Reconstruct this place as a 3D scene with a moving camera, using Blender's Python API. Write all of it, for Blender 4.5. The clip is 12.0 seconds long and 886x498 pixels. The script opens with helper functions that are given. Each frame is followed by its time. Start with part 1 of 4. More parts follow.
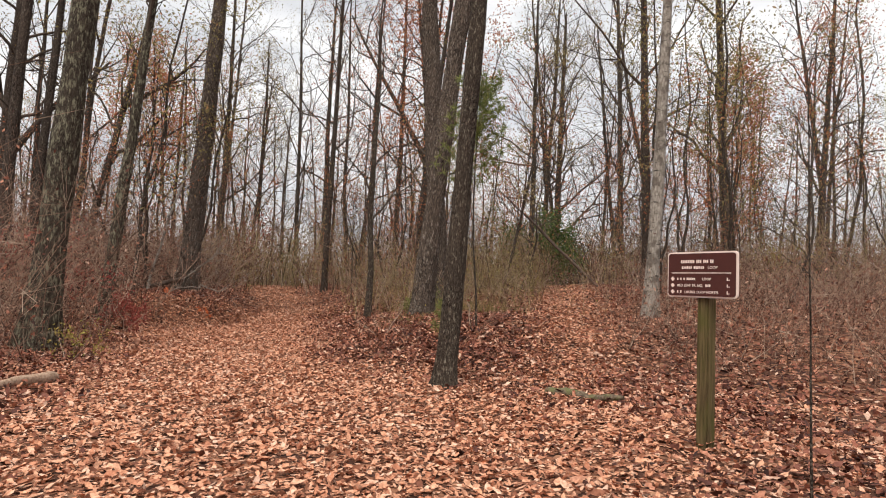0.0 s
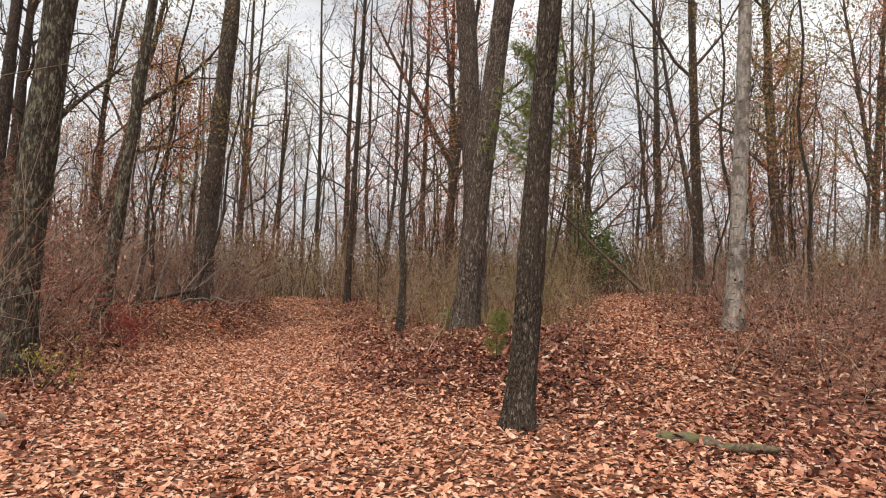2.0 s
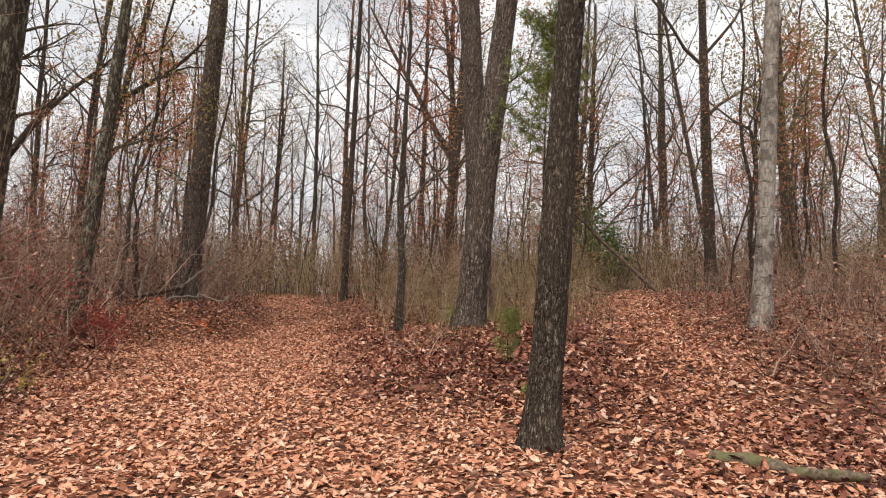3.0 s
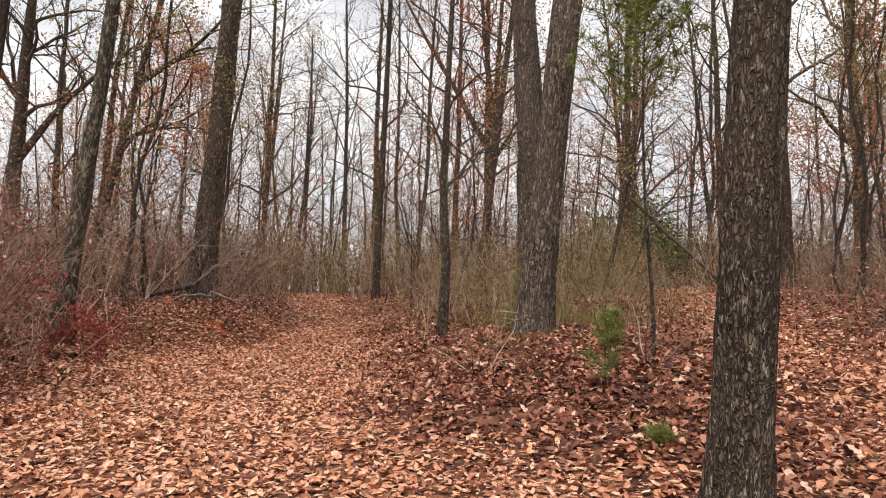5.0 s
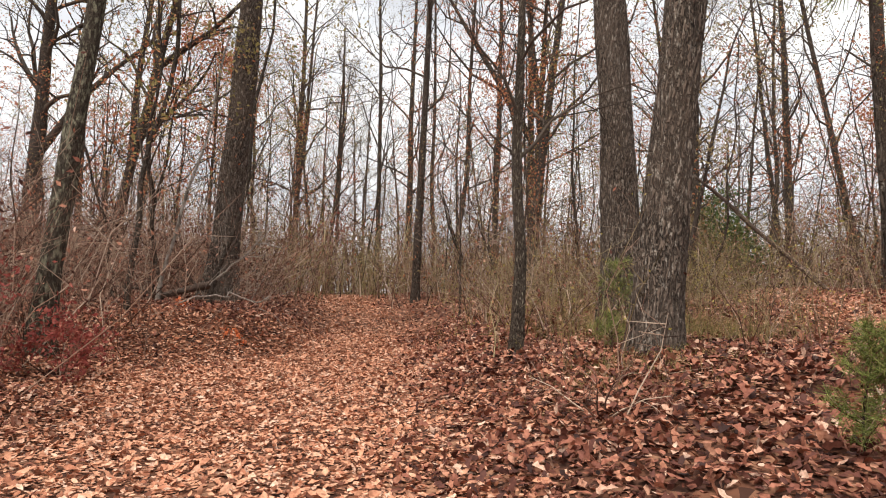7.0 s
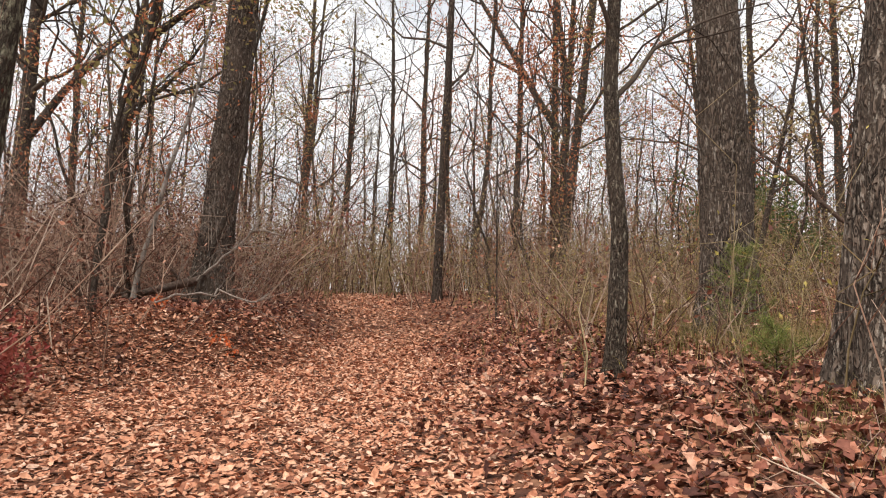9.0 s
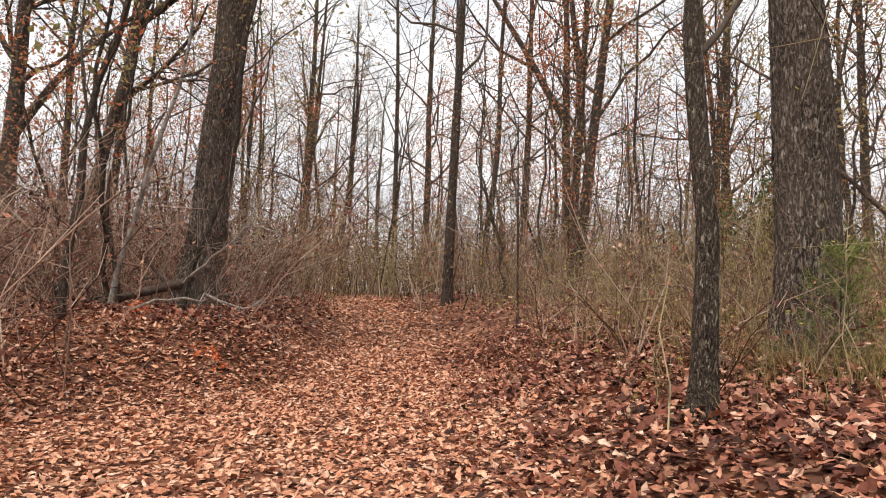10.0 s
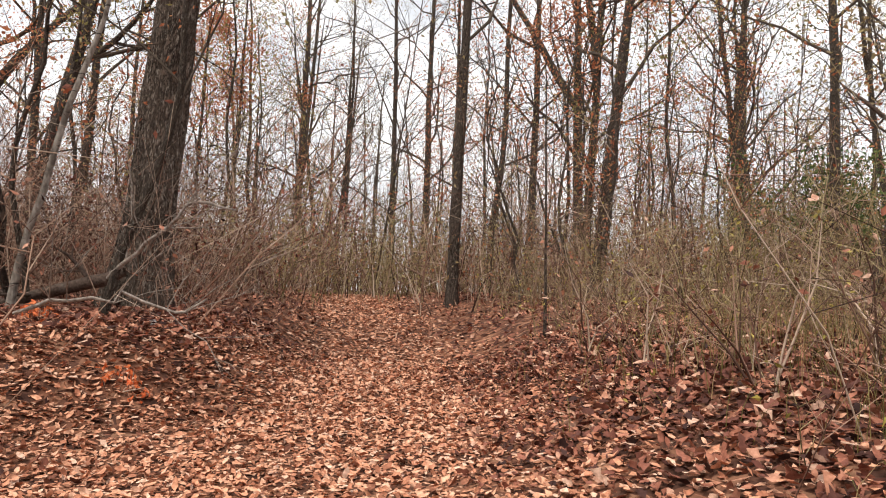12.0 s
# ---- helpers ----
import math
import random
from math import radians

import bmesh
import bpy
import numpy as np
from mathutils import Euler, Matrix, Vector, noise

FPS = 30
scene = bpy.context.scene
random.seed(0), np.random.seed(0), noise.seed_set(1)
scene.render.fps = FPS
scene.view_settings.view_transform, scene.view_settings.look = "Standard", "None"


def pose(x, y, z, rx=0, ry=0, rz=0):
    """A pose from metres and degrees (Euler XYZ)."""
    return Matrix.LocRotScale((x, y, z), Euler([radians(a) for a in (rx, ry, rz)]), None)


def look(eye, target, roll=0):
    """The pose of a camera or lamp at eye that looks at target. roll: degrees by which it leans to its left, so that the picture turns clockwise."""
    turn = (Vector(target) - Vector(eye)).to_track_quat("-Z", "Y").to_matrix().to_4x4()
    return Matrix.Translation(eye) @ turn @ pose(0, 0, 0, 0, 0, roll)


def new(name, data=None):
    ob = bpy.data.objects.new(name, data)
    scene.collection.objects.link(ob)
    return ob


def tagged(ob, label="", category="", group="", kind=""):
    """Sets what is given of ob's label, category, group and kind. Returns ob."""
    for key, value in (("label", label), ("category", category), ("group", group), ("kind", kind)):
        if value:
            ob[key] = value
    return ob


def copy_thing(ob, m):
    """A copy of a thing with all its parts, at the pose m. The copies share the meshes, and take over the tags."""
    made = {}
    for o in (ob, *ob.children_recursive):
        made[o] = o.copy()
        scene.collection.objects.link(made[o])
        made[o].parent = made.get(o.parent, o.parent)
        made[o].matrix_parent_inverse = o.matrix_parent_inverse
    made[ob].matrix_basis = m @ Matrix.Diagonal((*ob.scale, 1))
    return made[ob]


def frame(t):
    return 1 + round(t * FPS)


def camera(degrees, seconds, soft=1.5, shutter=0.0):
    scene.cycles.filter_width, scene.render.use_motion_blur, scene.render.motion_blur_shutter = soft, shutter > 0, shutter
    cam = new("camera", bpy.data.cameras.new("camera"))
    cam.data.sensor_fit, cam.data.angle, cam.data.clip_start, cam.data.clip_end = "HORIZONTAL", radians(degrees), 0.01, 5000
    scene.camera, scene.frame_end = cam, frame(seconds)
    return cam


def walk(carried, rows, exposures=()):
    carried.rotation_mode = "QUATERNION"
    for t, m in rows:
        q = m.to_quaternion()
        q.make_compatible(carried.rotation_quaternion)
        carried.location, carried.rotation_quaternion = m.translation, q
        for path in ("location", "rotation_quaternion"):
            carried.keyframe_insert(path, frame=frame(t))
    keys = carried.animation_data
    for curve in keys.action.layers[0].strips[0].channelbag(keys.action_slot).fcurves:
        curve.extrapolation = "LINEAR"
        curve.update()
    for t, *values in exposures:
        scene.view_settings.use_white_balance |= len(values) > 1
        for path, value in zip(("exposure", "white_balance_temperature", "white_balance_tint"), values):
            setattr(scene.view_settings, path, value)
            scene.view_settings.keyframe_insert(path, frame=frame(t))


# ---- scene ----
cam = camera(68.1, 12.0, soft=1.1)
METRES, EYE, TILT, LEAN, TURN = 15.4, 1.4, 0.0, 1.5, 0.0
ROWS = [
    (0.0, 0.0, 0.0, 0.0, -0.21, 3.38, -3.52),
    (0.5, -0.0101, 0.0389, -0.0022, 0.29, 3.78, -3.47),
    (1.0, -0.0185, 0.0733, -0.0032, 1.01, 3.85, -3.23),
    (1.5, -0.0234, 0.1117, -0.0021, 1.34, 4.03, -3.37),
    (2.0, -0.034, 0.1491, -0.0033, 1.54, 4.2, -3.15),
    (2.5, -0.0385, 0.1853, -0.0077, 1.68, 4.06, -2.89),
    (3.0, -0.0399, 0.2231, -0.0067, 1.46, 4.1, -2.99),
    (5.0, -0.0684, 0.3817, -0.0093, 4.18, 3.8, -2.76),
    (5.5, -0.0779, 0.4235, -0.0089, 5.17, 3.77, -2.9),
    (6.0, -0.0955, 0.4651, -0.0105, 5.81, 3.79, -2.87),
    (6.5, -0.1056, 0.5058, -0.0139, 6.62, 3.89, -2.78),
    (7.0, -0.1179, 0.5456, -0.0121, 6.85, 3.87, -2.92),
    (9.0, -0.172, 0.7127, -0.0152, 7.6, 3.76, -3.02),
    (9.5, -0.1829, 0.7555, -0.0121, 7.7, 3.67, -3.3),
    (10.0, -0.2, 0.7982, -0.0106, 7.77, 3.72, -3.17),
    (10.5, -0.207, 0.8427, -0.0134, 7.62, 3.92, -3.25),
    (11.0, -0.2165, 0.8833, -0.0151, 6.96, 3.81, -3.24),
    (11.5, -0.2244, 0.9248, -0.0138, 7.03, 3.74, -3.16),
    (12.0, -0.2323, 0.967, -0.0125, 7.61, 3.75, -3.33),
]
walk(cam, [(t, pose(0, 0, EYE, TILT, LEAN, TURN) @ pose(METRES * x, METRES * y, METRES * z, 90 + pitch, roll, yaw)) for t, x, y, z, yaw, pitch, roll in ROWS], exposures=[(0.0, 0.2), (3.0, 0.25), (6.5, 0.4), (9.5, 0.5), (12.0, 0.55)])


# ---- world and light: bright overcast, soft light from the whole sky ----
SUN_ELEV, SUN_ROT = 58.0, 205.0
world = bpy.data.worlds.new("overcast_sky")
scene.world = world
world.use_nodes = True
wn, wl = world.node_tree.nodes, world.node_tree.links
wn.clear()
w_out = wn.new("ShaderNodeOutputWorld")
w_bg = wn.new("ShaderNodeBackground")
w_sky = wn.new("ShaderNodeTexSky")
w_sky.sky_type, w_sky.sun_disc = "NISHITA", False
w_sky.sun_elevation, w_sky.sun_rotation = radians(SUN_ELEV), radians(SUN_ROT)
w_sky.air_density, w_sky.dust_density, w_sky.ozone_density = 1.0, 4.0, 1.0
w_tc = wn.new("ShaderNodeTexCoord")
w_map = wn.new("ShaderNodeMapping")
w_map.inputs["Scale"].default_value = (2.0, 2.0, 6.0)
w_noise = wn.new("ShaderNodeTexNoise")
w_noise.inputs["Scale"].default_value, w_noise.inputs["Detail"].default_value = 1.6, 6
w_ramp = wn.new("ShaderNodeValToRGB")
w_ramp.color_ramp.elements[0].position, w_ramp.color_ramp.elements[0].color = 0.35, (6.7, 6.8, 7.1, 1)
w_ramp.color_ramp.elements[1].position, w_ramp.color_ramp.elements[1].color = 0.62, (10.4, 10.25, 10.15, 1)
w_mix = wn.new("ShaderNodeMix")
w_mix.data_type = "RGBA"
w_mix.inputs[0].default_value = 0.88
wl.new(w_tc.outputs["Generated"], w_map.inputs["Vector"])
wl.new(w_map.outputs[0], w_noise.inputs["Vector"])
wl.new(w_noise.outputs[0], w_ramp.inputs[0])
wl.new(w_sky.outputs[0], w_mix.inputs[6])
wl.new(w_ramp.outputs[0], w_mix.inputs[7])
wl.new(w_mix.outputs[2], w_bg.inputs["Color"])
w_bg.inputs["Strength"].default_value = 0.1
wl.new(w_bg.outputs[0], w_out.inputs["Surface"])

sun = new("sun", bpy.data.lights.new("sun", "SUN"))
sun.data.energy, sun.data.angle, sun.data.color = 3.4, radians(30), (1.0, 0.92, 0.82)
sun.matrix_world = look((0, 0, 30), (
    -30 * math.sin(radians(SUN_ROT)) / math.tan(radians(SUN_ELEV)),
    -30 * math.cos(radians(SUN_ROT)) / math.tan(radians(SUN_ELEV)), 0))


# ---- materials ----
class Nodes:
    """A small builder for one material's node tree."""

    def __init__(self, name, rough=0.9, spec=0.25):
        self.mat = bpy.data.materials.new(name)
        self.mat.use_nodes = True
        self.tree = self.mat.node_tree
        self.bsdf = self.tree.nodes["Principled BSDF"]
        self.bsdf.inputs["Roughness"].default_value = rough
        self.bsdf.inputs["Specular IOR Level"].default_value = spec

    def add(self, kind, **values):
        n = self.tree.nodes.new(kind)
        for k, v in values.items():
            n.inputs[k].default_value = v
        return n

    def link(self, a, b):
        self.tree.links.new(a, b)

    def coord(self, scale=(1, 1, 1), which="Object"):
        tc, mp = self.add("ShaderNodeTexCoord"), self.add("ShaderNodeMapping")
        mp.inputs["Scale"].default_value = scale
        self.link(tc.outputs[which], mp.inputs["Vector"])
        return mp.outputs[0]

    def noise(self, vec, scale, detail=4.0, rough=0.55):
        n = self.add("ShaderNodeTexNoise", Scale=scale, Detail=detail, Roughness=rough)
        self.link(vec, n.inputs["Vector"])
        return n.outputs[0]

    def ramp(self, fac, *stops):
        r = self.add("ShaderNodeValToRGB")
        e = r.color_ramp.elements
        while len(e) < len(stops):
            e.new(0.5)
        for el, (p, c) in zip(e, stops):
            el.position, el.color = p, (*c, 1)
        self.link(fac, r.inputs[0])
        return r.outputs[0]

    def mix(self, fac, a, b, blend="MIX"):
        m = self.add("ShaderNodeMix")
        m.data_type, m.blend_type = "RGBA", blend
        for socket, v in ((m.inputs[0], fac), (m.inputs[6], a), (m.inputs[7], b)):
            if isinstance(v, bpy.types.NodeSocket):
                self.link(v, socket)
            else:
                socket.default_value = v if isinstance(v, float) else (*v, 1)
        return m.outputs[2]

    def island(self):
        return self.add("ShaderNodeNewGeometry").outputs["Random Per Island"]

    def chance(self):
        return self.add("ShaderNodeObjectInfo").outputs["Random"]

    def color(self, c):
        self.link(c, self.bsdf.inputs["Base Color"])
        return self

    def bump(self, height, strength=0.5, distance=0.02):
        b = self.add("ShaderNodeBump", Strength=strength, Distance=distance)
        self.link(height, b.inputs["Height"])
        self.link(b.outputs[0], self.bsdf.inputs["Normal"])
        return self

    def through_light(self, amount):
        """Thin leaves let some light through."""
        t = self.add("ShaderNodeBsdfTranslucent")
        m = self.add("ShaderNodeMixShader", Fac=amount)
        src = self.bsdf.inputs["Base Color"].links[0].from_socket
        self.link(src, t.inputs["Color"])
        out = self.tree.nodes["Material Output"]
        self.link(self.bsdf.outputs[0], m.inputs[1])
        self.link(t.outputs[0], m.inputs[2])
        self.link(m.outputs[0], out.inputs["Surface"])
        return self


def bark(name, dark, light, lichen, cover, furrow=16.0, strength=0.9, stretch=0.16, fleck=13.0):
    n = Nodes(name, 0.95, 0.15)
    v = n.coord((1, 1, stretch))
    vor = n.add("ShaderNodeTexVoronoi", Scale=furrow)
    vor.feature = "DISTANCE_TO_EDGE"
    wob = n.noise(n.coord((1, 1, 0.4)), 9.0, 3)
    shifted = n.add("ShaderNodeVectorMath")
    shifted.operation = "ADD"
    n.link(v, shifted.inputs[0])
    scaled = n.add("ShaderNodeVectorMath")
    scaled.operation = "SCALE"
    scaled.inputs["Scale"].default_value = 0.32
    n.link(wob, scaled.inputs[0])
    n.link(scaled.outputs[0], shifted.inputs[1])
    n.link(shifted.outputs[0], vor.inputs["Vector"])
    # Shade in the cracks is put into the colour: near-black along plate edges.
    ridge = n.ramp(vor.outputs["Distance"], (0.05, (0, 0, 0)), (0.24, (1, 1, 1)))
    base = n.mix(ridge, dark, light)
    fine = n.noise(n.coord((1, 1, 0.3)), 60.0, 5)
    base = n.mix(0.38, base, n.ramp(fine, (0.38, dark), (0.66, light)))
    big = n.noise(n.coord((1, 1, 0.5)), 2.3, 3)
    base = n.mix(n.ramp(big, (0.35, (0, 0, 0)), (0.7, (0.55, 0.55, 0.55))), base, tuple(0.7 * c for c in light))
    spots = n.noise(n.coord((1, 1, 0.3)), fleck, 6, 0.7)
    base = n.mix(n.ramp(spots, (cover, (0, 0, 0)), (cover + 0.1, (0.85, 0.85, 0.85))), base, lichen)
    n.color(base)
    h = n.mix(0.4, ridge, fine)
    n.bump(h, strength, 0.03)
    return n.mat


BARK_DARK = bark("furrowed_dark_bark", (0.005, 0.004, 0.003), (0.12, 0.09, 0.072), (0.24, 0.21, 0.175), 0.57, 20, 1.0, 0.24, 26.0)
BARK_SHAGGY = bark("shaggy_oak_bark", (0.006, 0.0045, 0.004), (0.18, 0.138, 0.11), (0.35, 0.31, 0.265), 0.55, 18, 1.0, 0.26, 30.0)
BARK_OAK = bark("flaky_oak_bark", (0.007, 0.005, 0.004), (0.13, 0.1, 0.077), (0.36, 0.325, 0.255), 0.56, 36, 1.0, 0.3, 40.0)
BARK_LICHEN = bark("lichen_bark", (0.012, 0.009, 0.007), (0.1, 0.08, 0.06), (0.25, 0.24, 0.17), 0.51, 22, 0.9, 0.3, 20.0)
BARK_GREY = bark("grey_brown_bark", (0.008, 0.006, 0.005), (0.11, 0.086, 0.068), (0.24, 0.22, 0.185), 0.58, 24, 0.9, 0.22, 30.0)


def pale_bark():
    n = Nodes("pale_bark", 0.8, 0.25)
    grain = n.noise(n.coord((1, 1, 0.35)), 24.0, 5)
    c = n.ramp(grain, (0.3, (0.12, 0.1, 0.082)), (0.6, (0.3, 0.27, 0.235)), (0.8, (0.44, 0.41, 0.37)))
    patch = n.noise(n.coord((1, 1, 0.8)), 4.5, 4)
    c = n.mix(n.ramp(patch, (0.5, (0, 0, 0)), (0.6, (0.8, 0.8, 0.8))), c, (0.09, 0.072, 0.058))
    marks = n.noise(n.coord((1, 1, 5.0)), 5.0, 3)
    c = n.mix(n.ramp(marks, (0.61, (0, 0, 0)), (0.66, (0.9, 0.9, 0.9))), c, (0.03, 0.024, 0.02))
    n.color(c).bump(grain, 0.6, 0.015)
    return n.mat


BARK_PALE = pale_bark()


def twig_bark():
    n = Nodes("twig_bark", 0.9, 0.15)
    c = n.ramp(n.island(), (0.0, (0.018, 0.012, 0.009)), (0.5, (0.05, 0.036, 0.027)), (1.0, (0.13, 0.1, 0.08)))
    f = n.noise(n.coord(), 35.0)
    n.color(n.mix(n.ramp(f, (0.4, (0, 0, 0)), (0.75, (0.4, 0.4, 0.4))), c, (0.15, 0.125, 0.1)))
    return n.mat


def brush_bark():
    n = Nodes("brush_stems", 0.92, 0.12)
    c = n.ramp(n.island(), (0.0, (0.025, 0.014, 0.011)), (0.35, (0.135, 0.073, 0.052)), (0.7, (0.29, 0.18, 0.13)), (1.0, (0.46, 0.36, 0.28)))
    n.color(c)
    return n.mat


def leaf(name, stops, rough=0.7, pass_light=0.25):
    n = Nodes(name, rough, 0.3)
    c = n.ramp(n.island(), *stops)
    f = n.noise(n.coord(), 32.0, 4)
    c = n.mix(n.ramp(f, (0.36, (0, 0, 0)), (0.66, (0.85, 0.85, 0.85))), c, n.mix(1.0, c, (0.5, 0.43, 0.38), "MULTIPLY"))
    n.color(c).bump(n.noise(n.coord(), 90.0, 2), 0.3, 0.004)
    if pass_light:
        n.through_light(pass_light)
    return n.mat


def olive_bark():
    n = Nodes("olive_stems", 0.9, 0.12)
    n.color(n.ramp(n.island(), (0.0, (0.04, 0.03, 0.014)), (0.5, (0.2, 0.145, 0.075)), (1.0, (0.4, 0.33, 0.19))))
    return n.mat


TWIG, BRUSH, OLIVE = twig_bark(), brush_bark(), olive_bark()
# Dark end of both litter ramps: shadow among curled leaves, as leaf colour.
LITTER_TRAIL = leaf("trampled_oak_leaves", ((0.0, (0.14, 0.05, 0.03)), (0.2, (0.47, 0.2, 0.118)), (0.5, (0.68, 0.338, 0.208)), (0.82, (0.75, 0.43, 0.29)), (1.0, (0.8, 0.55, 0.42))), 0.85, 0.05)
LITTER_BANK = leaf("fallen_oak_leaves", ((0.0, (0.03, 0.011, 0.009)), (0.3, (0.15, 0.052, 0.036)), (0.6, (0.33, 0.125, 0.08)), (0.85, (0.5, 0.235, 0.15)), (1.0, (0.68, 0.47, 0.36))), 0.75, 0.05)
LEAF_RUST = leaf("rusty_oak_foliage", ((0.0, (0.34, 0.1, 0.05)), (0.5, (0.56, 0.2, 0.095)), (1.0, (0.68, 0.36, 0.19))), 0.7, 0.55)
LEAF_TAN = leaf("thin_tan_foliage", ((0.0, (0.20, 0.13, 0.06)), (0.4, (0.36, 0.25, 0.12)), (0.7, (0.42, 0.36, 0.17)), (1.0, (0.5, 0.42, 0.26))), 0.7, 0.4)
LEAF_OLIVE = leaf("pale_olive_foliage", ((0.0, (0.18, 0.165, 0.06)), (0.5, (0.34, 0.29, 0.11)), (0.8, (0.44, 0.36, 0.16)), (1.0, (0.5, 0.3, 0.14))), 0.7, 0.5)
GRASS = leaf("yellowing_grass", ((0.0, (0.12, 0.12, 0.03)), (0.35, (0.24, 0.22, 0.07)), (0.65, (0.42, 0.31, 0.13)), (1.0, (0.6, 0.43, 0.24))), 0.6, 0.25)
LEAF_RED = leaf("crimson_foliage", ((0.0, (0.22, 0.045, 0.04)), (0.6, (0.38, 0.09, 0.075)), (1.0, (0.5, 0.18, 0.13))), 0.7, 0.35)
LEAF_YELLOW = leaf("yellow_green_foliage", ((0.0, (0.25, 0.22, 0.05)), (0.6, (0.45, 0.38, 0.09)), (1.0, (0.55, 0.46, 0.16))), 0.7, 0.35)
LEAF_ORANGE = leaf("bright_orange_foliage", ((0.0, (0.75, 0.16, 0.05)), (1.0, (0.9, 0.3, 0.12))), 0.7, 0.3)
LEAF_GREEN = leaf("evergreen_foliage", ((0.0, (0.03, 0.065, 0.018)), (0.5, (0.075, 0.13, 0.03)), (1.0, (0.14, 0.19, 0.05))), 0.6, 0.25)
NEEDLES = leaf("pine_needles", ((0.0, (0.1, 0.14, 0.025)), (0.6, (0.22, 0.27, 0.06)), (1.0, (0.38, 0.4, 0.13))), 0.55, 0.25)


def soil():
    n = Nodes("leaf_mould", 0.95, 0.15)
    v = n.coord()
    vor = n.add("ShaderNodeTexVoronoi", Scale=11.0)
    n.link(v, vor.inputs["Vector"])
    sep = n.add("ShaderNodeSeparateColor")
    n.link(vor.outputs["Color"], sep.inputs[0])
    c = n.ramp(sep.outputs[0], (0.0, (0.04, 0.018, 0.013)), (0.4, (0.11, 0.048, 0.03)), (0.75, (0.22, 0.095, 0.055)), (1.0, (0.34, 0.18, 0.11)))
    big = n.noise(v, 0.55, 4)
    c = n.mix(n.ramp(big, (0.4, (0, 0, 0)), (0.65, (0.5, 0.5, 0.5))), c, (0.07, 0.034, 0.024))
    n.color(c).bump(vor.outputs["Distance"], 0.8, 0.04)
    return n.mat


def painted(name, colour, wear, rough=0.55):
    n = Nodes(name, rough, 0.4)
    f = n.noise(n.coord(), 24.0, 5)
    n.color(n.mix(n.ramp(f, (0.5, (0, 0, 0)), (0.75, (0.5, 0.5, 0.5))), colour, wear))
    return n.mat


def post_wood():
    n = Nodes("weathered_mossy_post", 0.9, 0.2)
    g = n.noise(n.coord((1, 1, 0.06)), 55.0, 5)
    c = n.ramp(g, (0.3, (0.035, 0.024, 0.01)), (0.7, (0.14, 0.1, 0.048)))
    m = n.noise(n.coord((1, 1, 0.5)), 6.0, 4)
    n.color(n.mix(n.ramp(m, (0.42, (0, 0, 0)), (0.62, (0.6, 0.6, 0.6))), c, (0.07, 0.07, 0.016)))
    n.bump(g, 0.6, 0.01)
    return n.mat


def log_wood(name, a, b, moss, amount):
    n = Nodes(name, 0.92, 0.15)
    g = n.noise(n.coord((1, 1, 1)), 28.0, 6)
    c = n.ramp(g, (0.3, a), (0.7, b))
    m = n.noise(n.coord(), 5.0, 4)
    n.color(n.mix(n.ramp(m, (amount, (0, 0, 0)), (amount + 0.15, (0.8, 0.8, 0.8))), c, moss))
    n.bump(g, 0.7, 0.02)
    return n.mat


SOIL = soil()
SIGN_BROWN = painted("sign_brown_paint", (0.05, 0.009, 0.006), (0.07, 0.018, 0.012), 0.8)
SIGN_WHITE = painted("sign_cream_paint", (0.72, 0.60, 0.54), (0.55, 0.42, 0.36))
POST = post_wood()
LOG_MOSSY = log_wood("mossy_log", (0.05, 0.036, 0.026), (0.2, 0.155, 0.11), (0.11, 0.115, 0.045), 0.5)
LOG_PALE = log_wood("bleached_log", (0.22, 0.14, 0.09), (0.45, 0.32, 0.24), (0.14, 0.09, 0.06), 0.58)
LOG_DARK = log_wood("dead_branch", (0.04, 0.028, 0.022), (0.14, 0.10, 0.08), (0.22, 0.19, 0.16), 0.6)
LOG_GREY = log_wood("weathered_dead_wood", (0.1, 0.083, 0.07), (0.36, 0.31, 0.27), (0.1, 0.08, 0.065), 0.58)
STONE = log_wood("pale_stone", (0.35, 0.30, 0.28), (0.55, 0.49, 0.46), (0.25, 0.2, 0.16), 0.6)


# ---- geometry helpers ----
def make_mesh(name, verts, faces, material, smooth=True):
    """verts (V, 3) and faces (F, 3 or 4), as arrays, to one mesh."""
    me = bpy.data.meshes.new(name)
    verts, faces = np.asarray(verts, np.float32), np.asarray(faces, np.int32)
    k = faces.shape[1]
    me.vertices.add(len(verts))
    me.vertices.foreach_set("co", verts.ravel())
    me.loops.add(faces.size)
    me.loops.foreach_set("vertex_index", faces.ravel())
    me.polygons.add(len(faces))
    me.polygons.foreach_set("loop_start", np.arange(0, faces.size, k, dtype=np.int32))
    me.polygons.foreach_set("loop_total", np.full(len(faces), k, np.int32))
    me.polygons.foreach_set("use_smooth", np.full(len(faces), smooth, bool))
    me.update(calc_edges=True)
    me.validate()
    me.materials.append(material)
    return me


def unit(v):
    return v / np.maximum(np.linalg.norm(v, axis=-1, keepdims=True), 1e-9)


